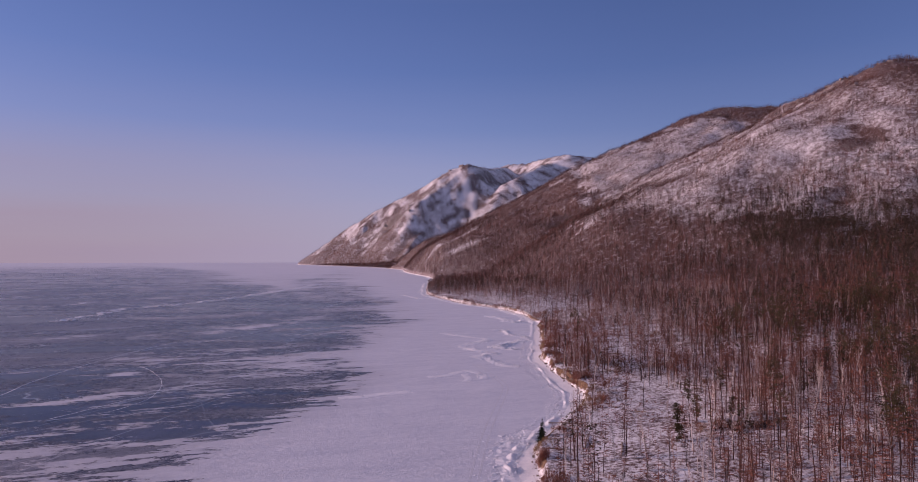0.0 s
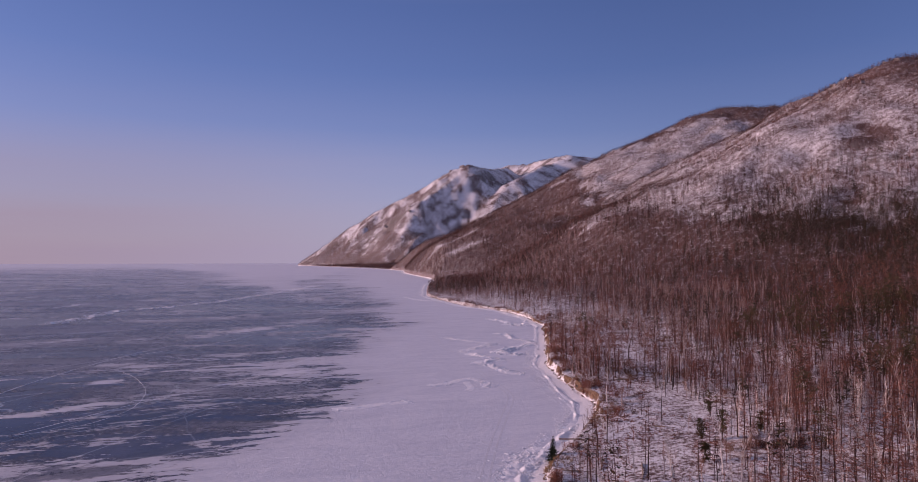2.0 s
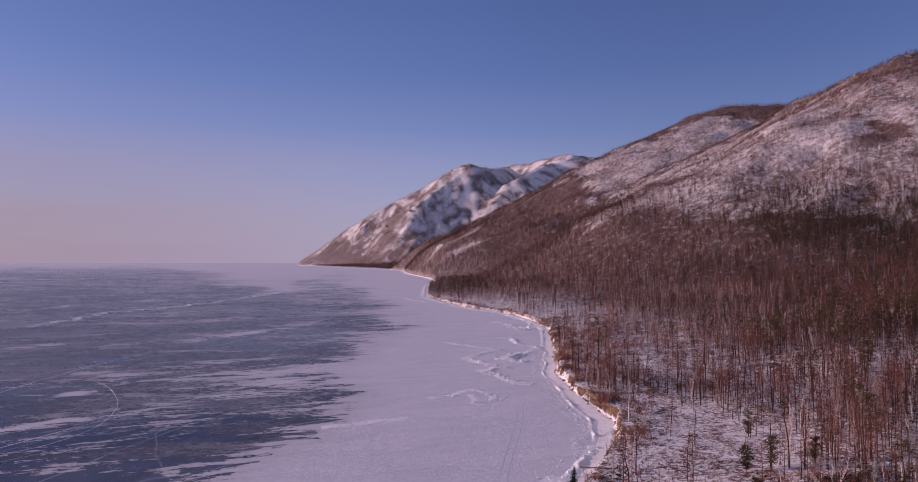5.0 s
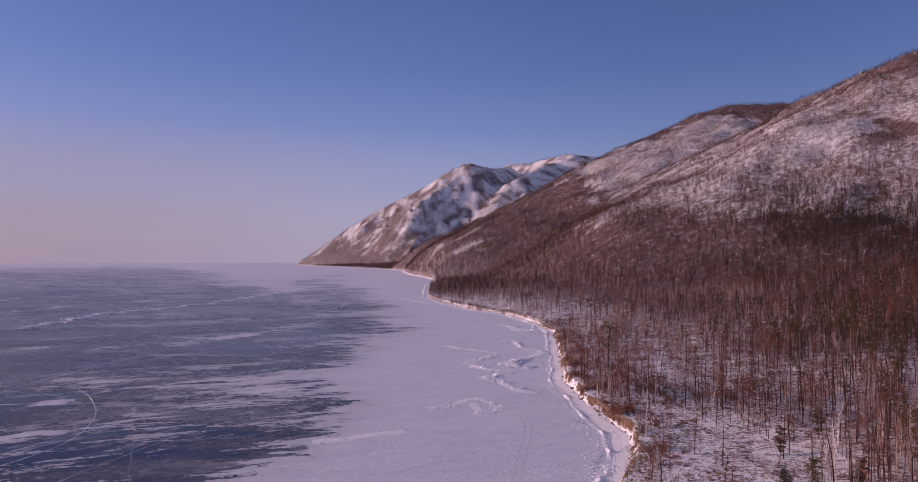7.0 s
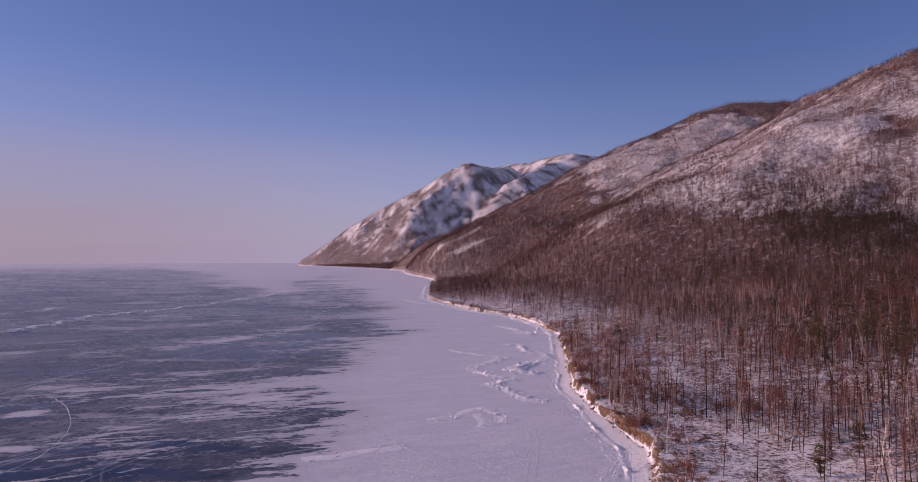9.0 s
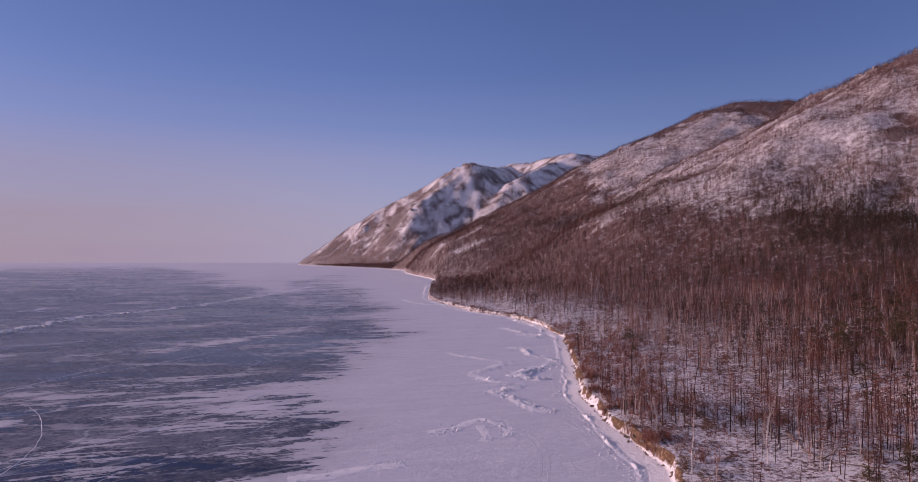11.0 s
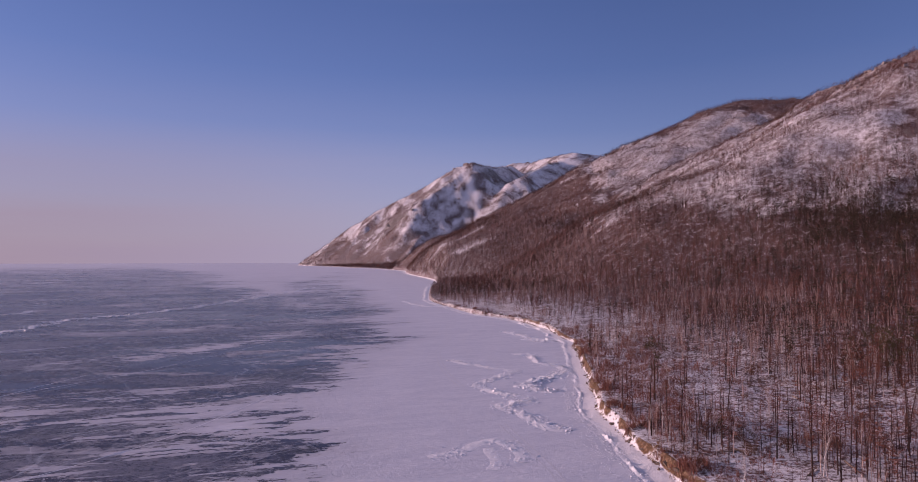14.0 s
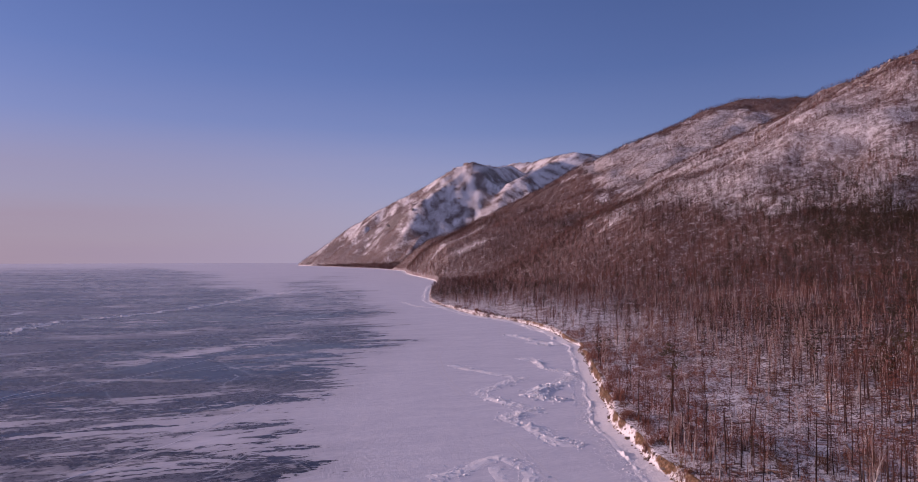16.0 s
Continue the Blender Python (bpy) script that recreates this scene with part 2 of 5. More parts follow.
def ground_material():
    """Snow over litter, soil and rock. bank: bare sandy scarp; wood: forest litter; crag: bare rock."""
    m, t, b = material("snowy_ground", 0.85, 0.2)
    v = coords(t)
    g1 = noise_tex(t, coords(t, (1, 1, 0.5)), 0.16, 8, 0.66, 0.5)
    g2 = noise_tex(t, v, 1.1, 6, 0.65)
    g3 = noise_tex(t, coords(t, (1, 1, 0.6)), 0.03, 6, 0.62, 0.4)
    grain = noise_tex(t, v, 4.0, 5, 0.6)
    snow = ramp(t, g2, [(0.3, (0.72, 0.71, 0.73)), (0.7, (0.86, 0.84, 0.83))])
    litter = ramp(t, grain, [(0.3, (0.048, 0.026, 0.024)), (0.7, (0.145, 0.073, 0.057))])
    rock = ramp(t, g2, [(0.3, (0.10, 0.085, 0.08)), (0.7, (0.27, 0.23, 0.21))])
    soil = ramp(t, g2, [(0.3, (0.055, 0.034, 0.022)), (0.50, (0.150, 0.084, 0.045)), (0.74, (0.38, 0.27, 0.19))])
    wood = attribute(t, "wood")
    patches = arith(t, "ADD", arith(t, "MULTIPLY_ADD", grain, 0.35, arith(t, "MULTIPLY", g1, 0.38)), arith(t, "MULTIPLY", g2, 0.62))
    patches = arith(t, "ADD", patches, arith(t, "MULTIPLY_ADD", wood, 0.34, -0.85))
    k = arith(t, "MULTIPLY_ADD", patches, 7.5, 0.5, True)
    col = mix(t, k, snow, litter)
    crag = attribute(t, "crag")
    rk = arith(t, "ADD", arith(t, "ADD", arith(t, "MULTIPLY", g3, 0.35), arith(t, "MULTIPLY", g1, 0.8)), arith(t, "MULTIPLY_ADD", crag, 0.5, -1.0))
    col = mix(t, arith(t, "MULTIPLY_ADD", rk, 6.0, 0.5, True), col, rock)
    bk = arith(t, "ADD", arith(t, "MULTIPLY", g2, 0.5), arith(t, "MULTIPLY_ADD", g1, 0.6, -1.05))
    bk = arith(t, "ADD", bk, arith(t, "MULTIPLY", attribute(t, "bank"), 0.95))
    col = mix(t, arith(t, "MULTIPLY_ADD", bk, 6.0, 0.5, True), col, soil)
    t.links.new(col, b.inputs["Base Color"])
    bump(t, b, arith(t, "MULTIPLY_ADD", g1, 2.2, arith(t, "MULTIPLY_ADD", g2, 0.6, arith(t, "MULTIPLY", grain, 0.25))), 0.7, 0.5)
    return m


def bark_material(name, low, high, rings=False):
    m, t, b = material(name, 0.9, 0.15)
    v = coords(t, (1, 1, 0.25) if not rings else (1, 1, 3.0))
    n = noise_tex(t, v, 6.0 if not rings else 2.2, 5, 0.65)
    info = t.nodes.new("ShaderNodeObjectInfo")
    stops = [(0.32, low), (0.68, high)] if not rings else [(0.34, low), (0.44, high)]
    c = ramp(t, n, stops)
    hsv = node(t, "ShaderNodeHueSaturation")
    t.links.new(arith(t, "MULTIPLY_ADD", info.outputs["Random"], 0.5, 0.75), hsv.inputs["Value"])
    t.links.new(c, hsv.inputs["Color"])
    t.links.new(hsv.outputs[0], b.inputs["Base Color"])
    return m


def woods_material():
    """Joined woods: the kind attribute runs from red-brown larch over grey wood to pale birch and dark green pine; the
    dull tones near 0.15 put distance haze into far larches.
    """
    m, t, b = material("woods", 0.9, 0.1)
    k = attribute(t, "kind_of_tree")
    c = ramp(t, k, [(0.0, (0.045, 0.024, 0.022)), (0.12, (0.075, 0.042, 0.038)), (0.17, (0.100, 0.060, 0.058)), (0.24, (0.165, 0.066, 0.047)), (0.38, (0.235, 0.090, 0.060)), (0.52, (0.25, 0.135, 0.11)), (0.66, (0.44, 0.34, 0.30)),
                    (0.74, (0.60, 0.52, 0.48)), (0.78, (0.034, 0.030, 0.019)), (1.0, (0.072, 0.053, 0.030))])
    t.links.new(c, b.inputs["Base Color"])
    return m


M_SNOW, M_BLOCK, M_LAKE, M_GROUND = snow_material(), ice_block_material(), lake_material(), ground_material()
M_BARK = bark_material("larch_bark", (0.032, 0.021, 0.019), (0.10, 0.060, 0.050))
M_TWIG = bark_material("larch_twigs", (0.100, 0.041, 0.030), (0.26, 0.105, 0.068))
M_BIRCH = bark_material("birch_bark", (0.09, 0.075, 0.07), (0.60, 0.55, 0.52), True)
M_BTWIG = bark_material("birch_twigs", (0.20, 0.13, 0.11), (0.42, 0.31, 0.27))
M_PBARK = bark_material("pine_bark", (0.045, 0.027, 0.021), (0.13, 0.070, 0.045))
M_NEEDLE = bark_material("pine_needles", (0.040, 0.036, 0.018), (0.105, 0.080, 0.038))
M_SPRUCE = bark_material("spruce_needles", (0.016, 0.026, 0.018), (0.045, 0.060, 0.034))
M_SHRUB = bark_material("shrub_twigs", (0.10, 0.055, 0.035), (0.24, 0.13, 0.08))
M_GRASS = bark_material("dry_grass", (0.13, 0.08, 0.045), (0.30, 0.19, 0.10))
M_LOG = bark_material("weathered_log", (0.12, 0.085, 0.065), (0.36, 0.27, 0.21))
M_ROCK = bark_material("shore_rock", (0.10, 0.075, 0.06), (0.30, 0.23, 0.18))
M_CRAG = bark_material("mountain_rock", (0.17, 0.14, 0.13), (0.46, 0.40, 0.36))
M_WOODS = woods_material()


# ---------------------------------------------------------------- mesh helpers
def mesh_from(name, verts, tris, mat, floats=None, smooth=False):
    me = bpy.data.meshes.new(name)
    verts, tris = np.asarray(verts, np.float32), np.asarray(tris, np.int32)
    side = tris.shape[1]
    me.vertices.add(len(verts))
    me.vertices.foreach_set("co", verts.ravel())
    me.loops.add(tris.size)
    me.loops.foreach_set("vertex_index", tris.ravel())
    me.polygons.add(len(tris))
    me.polygons.foreach_set("loop_start", np.arange(0, tris.size, side, dtype=np.int32))
    me.polygons.foreach_set("use_smooth", np.full(len(tris), smooth))
    for key, values in (floats or {}).items():
        at = me.attributes.new(key, "FLOAT", "POINT")
        at.data.foreach_set("value", np.asarray(values, np.float32))
    me.materials.append(mat)
    me.update(calc_edges=True)
    return me


def part(name, data, parent, label=""):
    ob = new(name, data)
    ob.parent = parent
    return tagged(ob, label)


def hash2(ix, iy, seed):
    h = (ix.astype(np.int64) * 374761393 + iy.astype(np.int64) * 668265263 + seed * 974711) & 0xFFFFFFFF
    h = ((h ^ (h >> 13)) * 1274126177) & 0xFFFFFFFF
    h = ((h ^ (h >> 15)) * 2246822519) & 0xFFFFFFFF
    return (h ^ (h >> 16)) / 4294967296.0


def value_noise(x, y, seed):
    ix, iy = np.floor(x), np.floor(y)
    fx, fy = x - ix, y - iy
    fx, fy = fx * fx * (3 - 2 * fx), fy * fy * (3 - 2 * fy)
    a, b_ = hash2(ix, iy, seed), hash2(ix + 1, iy, seed)
    c, d = hash2(ix, iy + 1, seed), hash2(ix + 1, iy + 1, seed)
    return (a * (1 - fx) + b_ * fx) * (1 - fy) + (c * (1 - fx) + d * fx) * fy - 0.5


def fbm(x, y, size, octaves, seed, gain=0.5):
    total, amp = 0.0, 1.0
    for i in range(octaves):
        total = total + amp * value_noise(x / size + 17.3 * i, y / size - 9.1 * i, seed + i)
        amp, size = amp * gain, size / 2.03
    return total


# ---------------------------------------------------------------- the lie of the land
SHORE_Y = [-600, -100, 60, 107, 125, 135, 158, 177, 200, 230, 255, 290, 325, 365, 408, 440, 478, 512, 582, 620, 660, 753, 900, 1066, 1200, 1495, 1700, 1915, 2100,
           2363, 2981, 3509, 3620, 3760, 4300, 5200]
SHORE_X = [-60, 0, 6, 12.5, 15, 19.5, 31.0, 35.5, 33.8, 31.6, 34.4, 38.6, 44.2, 48, 45, 38.5, 26, 3, -18, -30, -37, -43, -49, -45, -60, -125, -160, -182, -235,
           -339, -666, -966, -985, -930, -500, 200]
COVER_Y = [-600, 60, 107, 137, 165, 216, 250, 280, 345, 440, 555, 680, 790, 1020, 1600, 2400, 3500, 5200]
COVER_X = [-60, -52, -47, -42, -37, -31, -40, -39, -31, -36, -70, -96, -123, -215, -250, -430, -1060, -1060]
CRESTS = {
    "A": (0.55, [(1965, 1300, 559), (1357, 1220, 498), (1005, 1100, 431), (750, 960, 368), (646, 890, 337), (631, 980, 327), (621, 1100, 322), (592, 1150, 303), (539, 1178, 268), (459, 1120, 200), (372, 1020, 135)]),
    "A2": (0.90, [(646, 890, 337), (633, 880, 312), (600, 840, 266), (528, 750, 190), (460, 670, 130)]),
    "B": (0.50, [(1370, 1500, 474), (1071, 1500, 474), (858, 1520, 433), (787, 1560, 438), (727, 1600, 445), (672, 1620, 441), (598, 1640, 405), (523, 1660, 363), (448, 1690, 306), (370, 1720, 258), (291, 1760, 226), (208, 1800, 196), (122, 1850, 158), (30, 1900, 133), (-87, 1980, 109), (-161, 2040, 67), (-193, 2060, 15)]),
    "B2": (0.60, [(777, 1540, 424), (659, 1450, 370), (556, 1357, 310), (471, 1290, 233), (388, 1230, 173)]),
    "C0": (0.95, [(-963, 3500, 8), (-770, 3450, 126), (-624, 3400, 223), (-446, 3340, 319), (-275, 3280, 396), (-142, 3230, 461), (-29, 3180, 522), (50, 3150, 536), (109, 3220, 540), (180, 3340, 546), (296, 3620, 599)]),
    "C1": (1.10, [(50, 3150, 536), (-73, 3050, 429), (-193, 2930, 326), (-217, 2860, 254), (-172, 2780, 165), (-222, 2650, 93)]),
    "C2": (0.80, [(315, 3900, 661), (452, 3750, 649), (552, 3550, 645), (647, 3400, 640), (766, 3400, 623), (898, 3450, 604), (1452, 3500, 563), (2356, 3300, 500)]),
    "C3": (0.70, [(600, 3420, 609), (457, 3250, 552), (307, 3050, 456), (315, 2850, 338), (373, 2650, 225)]),
}


# windblown snow streaks on the ice: place, run, half length, half width, amount
DRIFTS = [(-122, 342, 42, 84, 47, 9, 0.42), (-127, 286, 54, 20, 30, 4, 0.38), (-109, 171, 29, 22, 24, 3.2, 0.45), (-118, 206, 10, 6, 8, 5, 0.55), (-156, 210, 20, 6, 11, 4, 0.5),
          (-62, 222, 10, 6, 7, 3.5, 0.5), (-150, 330, 30, 50, 40, 6, 0.22), (-200, 300, 30, 60, 60, 7, 0.25), (-160, 420, 60, 40, 60, 10, 0.25), (-45, 223, 30, 9, 16, 2.0, 0.22),
          (-64, 208, 34, 10, 20, 1.8, 0.20)]
# and lanes that the wind has swept to dark ice
LANES = [(-80, 211, 20, 9, 17, 2.8, -0.6), (-58, 199, 28, 7, 22, 3.0, -0.6), (-36, 180, 20, 7, 8, 2.0, -0.35), (-48, 163, 10, 4, 5, 2.5, -0.35), (-95, 160, 30, 9, 32, 13, -0.10), (-120, 192, 30, 10, 34, 18, -0.28),
         (-52, 173, 30, 5, 13, 2.2, -0.35), (-49, 181, 30, 6, 13, 2.0, -0.35), (-110, 275, 60, 25, 60, 20, -0.22), (-92, 219, 30, 8, 18, 3.0, -0.30), (-98, 203, 30, 9, 18, 3.0, -0.4),
         (-40, 206, 16, 3, 6, 1.6, -0.4), (-105, 195, 30, 10, 18, 4, -0.30)]


def shore_x(y):
    y = np.asarray(y, float)
    return np.interp(y, SHORE_Y, SHORE_X) + 1.6 * fbm(y, 0 * y, 14.0, 3, 5) * np.clip(1.2 - y / 3000, 0.3, 1)


def to_line(x, y, pts):
    """Distance to a crest line in plan, and the crest's height at the nearest place."""
    best, height = np.full(x.shape, 1e9), np.zeros(x.shape)
    for (ax, ay, az), (bx, by, bz) in zip(pts, pts[1:]):
        dx, dy = bx - ax, by - ay
        s = np.clip(((x - ax) * dx + (y - ay) * dy) / (dx * dx + dy * dy), 0, 1)
        dist = np.hypot(x - ax - s * dx, y - ay - s * dy)
        near = dist < best
        best = np.where(near, dist, best)
        height = np.where(near, az + s * (bz - az), height)
    return best, height


def land(x, y):
    """Height of the land, distance from the shore, and the distance to the wooded second crest."""
    x, y = np.asarray(x, float), np.asarray(y, float)
    d = x - shore_x(y)
    lip = 1.7 + 1.8 * (fbm(x, y, 30.0, 2, 11) + 0.3)
    dd = np.clip(d, 0, None)
    foot = 2.6 * np.clip((560 - y) / 160, 0, 1)
    rise = np.clip((d + foot) / (foot + 1.7), 0, 1)
    base = np.where(d < -foot, (d + foot) * 0.25, lip * (0.11 * rise * rise * (3 - 2 * rise) + 0.89 * np.clip((d - 1.6) / 0.9, 0, 1)))
    q = np.clip(dd - 2.6, 0, 350)
    base = base + 0.062 * np.clip(dd - 2.6, 0, 900) + 0.00030 * q * q + 0.20 * np.clip(dd - 350, 0, 450)
    amp = np.clip(dd / 60, 0, 1)
    base = base + amp * (2.2 * fbm(x, y, 45.0, 4, 21))
    wx = x + 45 * fbm(x, y, 190.0, 3, 31) + 12 * fbm(x, y, 50.0, 2, 33)
    wy = y + 45 * fbm(x, y, 190.0, 3, 41) + 12 * fbm(x, y, 50.0, 2, 43)
    fade = np.clip(dd / 250, 0, 1)
    wx, wy = x + (wx - x) * fade, y + (wy - y) * fade
    parts, second, third = [base], None, np.full(x.shape, 1e9)
    for key, (slope, pts) in CRESTS.items():
        true_dist = to_line(x, y, pts)[0]
        near = np.clip(1 - true_dist / 90, 0, 1)
        ux, uy = wx + (x - wx) * near, wy + (y - wy) * near
        tent = np.full(x.shape, -1e9)
        for pair in zip(pts, pts[1:]):
            dist, top = to_line(ux, uy, pair)
            tent = np.maximum(tent, top - slope * (np.sqrt(dist * dist + 144) - 12))
        parts.append(tent)
        if key == "B":
            second = true_dist
        if key[0] == "C":
            third = np.minimum(third, true_dist)
    s = 7.0
    top = np.max(parts, axis=0)
    h = top + s * np.log(sum(np.exp((p - top) / s) for p in parts)) * np.clip((dd - 40) / 120, 0, 1)
    h = np.minimum(h, base + 1.1 * dd)
    high = np.clip((h - 40) / 90, 0, 1) * (1 - 0.25 * np.clip((y - 2300) / 300, 0, 1)) * np.clip(dd / 80, 0, 1)
    rough = np.abs(fbm(wx, wy, 110.0, 5, 51)) - 0.22
    gully = np.abs(fbm(wx - 0.5 * wy, wy, 230.0, 4, 57)) - 0.2
    h = h - 46 * gully * high * np.clip((third - 20) / 160, 0, 1) * np.clip((y - 2250) / 200, 0, 1)
    h = h + high * (-13 * rough + 7.5 * fbm(x, y, 34.0, 4, 61, 0.62))
    return h, d, second


def crag_at(x, y):
    return np.clip(fbm(x, y, 160.0, 4, 71) * 1.3 + 0.35, 0, 1)


def wood_at(x, y, h, d, second):
    """How densely the land is wooded, 0 to 1."""
    n = fbm(x, y, 120.0, 4, 81)
    m = 0.5 * n + 0.9 * fbm(x, y, 28.0, 4, 83)
    low = np.clip((132 + 0.05 * np.clip(x - 330, 0, 500) + 55 * m - h) / 50, 0, 1)
    crest = np.clip((170 + 110 * m - second) / 50, 0, 1) * np.where(y > 1250, 1, 0)
    crest = np.maximum(crest, np.clip((345 + 90 * m - x) / 90, 0, 1) * np.where(y > 1100, 1, 0))
    slope = 0.78 + np.clip(m * 0.16, -0.10, 0.10) + 0.20 * np.clip((x - 470) / 160, 0, 1) * np.clip((1250 - y) / 100, 0, 1)
    far = np.clip((y - 2150) / 150, 0, 1)
    near = np.maximum(np.maximum(low, crest), slope)
    near = np.maximum(near, np.clip(0.9 * np.exp(-((x - 468) / 60) ** 2 - ((y - 690) / 95) ** 2) + 1.3 * m, 0, 1) * np.exp(-((x - 468) / 90) ** 4 - ((y - 690) / 140) ** 4))
    bare = 0.0
    for cx, cy, long, wide in ((-15, 1402, 48, 26), (22, 1240, 42, 22), (-64, 1433, 26, 26)):
        bare = bare + 1.2 * np.exp(-((x - cx) / long) ** 2 - ((y - cy) / wide) ** 2)
    near = near * (1 - 0.46 * np.clip(bare * (1 + 3 * m), 0, 1))
    away = np.clip(0.68 + 0.12 * np.clip((-100 - x) / 200, 0, 1) + 0.30 * n + 0.75 * fbm(x, y, 34.0, 4, 85) + 0.4 * np.clip((110 - h) / 90, 0, 1), 0.1, 0.95)
    return near * (1 - far) + away * far


def spaced(stops):
    out = []
    for a, b_, step in stops:
        out += list(np.arange(a, b_, step))
    return np.array(out)


def build_land():
    ys = spaced([(-450, 40, 14), (40, 90, 6), (90, 330, 2.2), (330, 620, 4), (620, 1200, 8), (1200, 2200, 11), (2200, 3700, 14), (3700, 4960, 45)])
    ds = spaced([(-7, -3, 1.3), (-3, 4, 0.4), (4, 20, 1.6), (20, 110, 3), (110, 420, 6), (420, 1100, 9.5), (1100, 1800, 22), (1800, 2600, 60)])
    Y, D = np.meshgrid(ys, ds, indexing="ij")
    X = shore_x(Y) + D
    h, d, second = land(X, Y)
    gy, gx = np.gradient(h)
    run = np.maximum(np.gradient(X, axis=1), 0.5)
    steep = np.abs(gx / run)
    wood = wood_at(X, Y, h, d, second)
    litter = wood * (0.55 + 0.25 * np.clip((Y + 0.6 * d - 250) / 160, 0, 1)) * np.clip(0.86 + 0.14 * d / 130 - 0.25 * np.clip((Y - 330) / 100, 0, 1) * np.clip((110 - d) / 60, 0, 1) * np.clip((680 - Y) / 80, 0, 1), 0, 1)
    litter = litter * (1 - 0.08 * np.clip((Y - 2200) / 300, 0, 1)) * (1 - 0.15 * np.clip((h - 110) / 60, 0, 1) * np.clip((0.95 - wood) / 0.2, 0, 1))
    litter = litter * np.clip((d - 1.4) / 0.8 + np.clip((Y - 420) / 140, 0, 1), 0, 1)
    bank = np.clip(1.05 - np.abs(d - 2.3) / 1.1 + 0.8 * fbm(X, Y, 2.6, 2, 93), 0, 1) * np.clip(0.78 + 2.4 * fbm(X, Y, 8.0, 3, 91), 0.0, 1) * np.clip((620 - Y) / 250, 0.2, 1)
    crag = np.clip(crag_at(X, Y) * 0.75 + np.clip(steep - 0.55, 0, 0.6), 0, 1) * np.clip((h - 60) / 60, 0, 1)
    n, k = X.shape
    idx = np.arange(n * k).reshape(n, k)
    quads = np.stack([idx[:-1, :-1], idx[:-1, 1:], idx[1:, 1:], idx[1:, :-1]], -1)
    yc, hc = Y[:-1, :-1], h[:-1, :-1]
    upper = hc > 95 + 20 * fbm(X[:-1, :-1], yc, 150.0, 2, 95)
    regions = (("ground", (yc < 2230) & ~upper, "snow-covered wooded shore terrace with brown litter and a sandy scarp", "ground"),
               ("mountain", (yc < 2230) & upper, "steep snow-dusted mountain with bare brown woods and rock outcrops", "mountain"),
               ("mountain", yc >= 2230, "distant snowy mountain headland falling steeply to the frozen lake", "mountain"))
    verts = np.stack([X, Y, h], -1).reshape(-1, 3)
    for name, pick, label, category in regions:
        q = quads[pick]
        used, inverse = np.unique(q, return_inverse=True)
        me = mesh_from(name, verts[used], inverse.reshape(-1, 4), M_GROUND,
                       {"wood": litter.ravel()[used], "bank": bank.ravel()[used], "crag": crag.ravel()[used]}, True)
        tagged(new(name, me), label, category, kind="structure")


def build_lake():
    ys = spaced([(-1500, 0, 100), (0, 90, 15), (90, 420, 5), (420, 900, 12), (900, 2000, 25), (2000, 5600, 90)])
    xs = spaced([(-5600, -2000, 150), (-2000, -600, 40), (-600, -260, 12), (-260, 70, 5), (70, 400, 30), (400, 5600, 260)])
    Y, X = np.meshgrid(ys, xs, indexing="ij")
    edge = np.interp(Y, COVER_Y, COVER_X)
    away = edge - X
    reach = np.interp(Y, [60, 126, 142, 188, 204, 260, 280, 440, 600, 1000, 2500], [170, 170, 44, 48, 88, 84, 10, 16, 60, 140, 600])
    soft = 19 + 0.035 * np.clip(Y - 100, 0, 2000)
    snow_and_haze = 1.0 - 0.46 * np.clip((away + 1.0 * soft) / (2.0 * soft), 0, 1) - 0.26 * np.clip((away - reach) / (2.2 * soft), 0, 1)
    # Far ice gets snowier; the last term paints in horizon haze past 1000 m.
    snow_and_haze = snow_and_haze + 0.20 * fbm(X, Y, 60.0, 3, 97) + 0.27 * np.clip((Y - 330) / 600, 0, 1) * np.clip(away / 100, 0, 1) + 0.36 * np.clip((Y - 1000) / 2500, 0, 1)
    for cx, cy, dx, dy, length, width, amount in DRIFTS + LANES:
        n = math.hypot(dx, dy)
        a, b_ = ((X - cx) * dx + (Y - cy) * dy) / n, ((X - cx) * dy - (Y - cy) * dx) / n
        snow_and_haze = snow_and_haze + amount * np.exp(-(a / length) ** 2 - (b_ / width) ** 2)
    n, k = X.shape
    idx = np.arange(n * k).reshape(n, k)
    quads = np.stack([idx[:-1, :-1], idx[:-1, 1:], idx[1:, 1:], idx[1:, :-1]], -1).reshape(-1, 4)
    me = mesh_from("frozen_lake", np.stack([X, Y, 0 * X], -1).reshape(-1, 3), quads, M_LAKE, {"snow_and_haze": snow_and_haze.ravel()})
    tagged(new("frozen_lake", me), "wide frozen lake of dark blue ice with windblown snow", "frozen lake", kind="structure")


build_lake()
build_land()


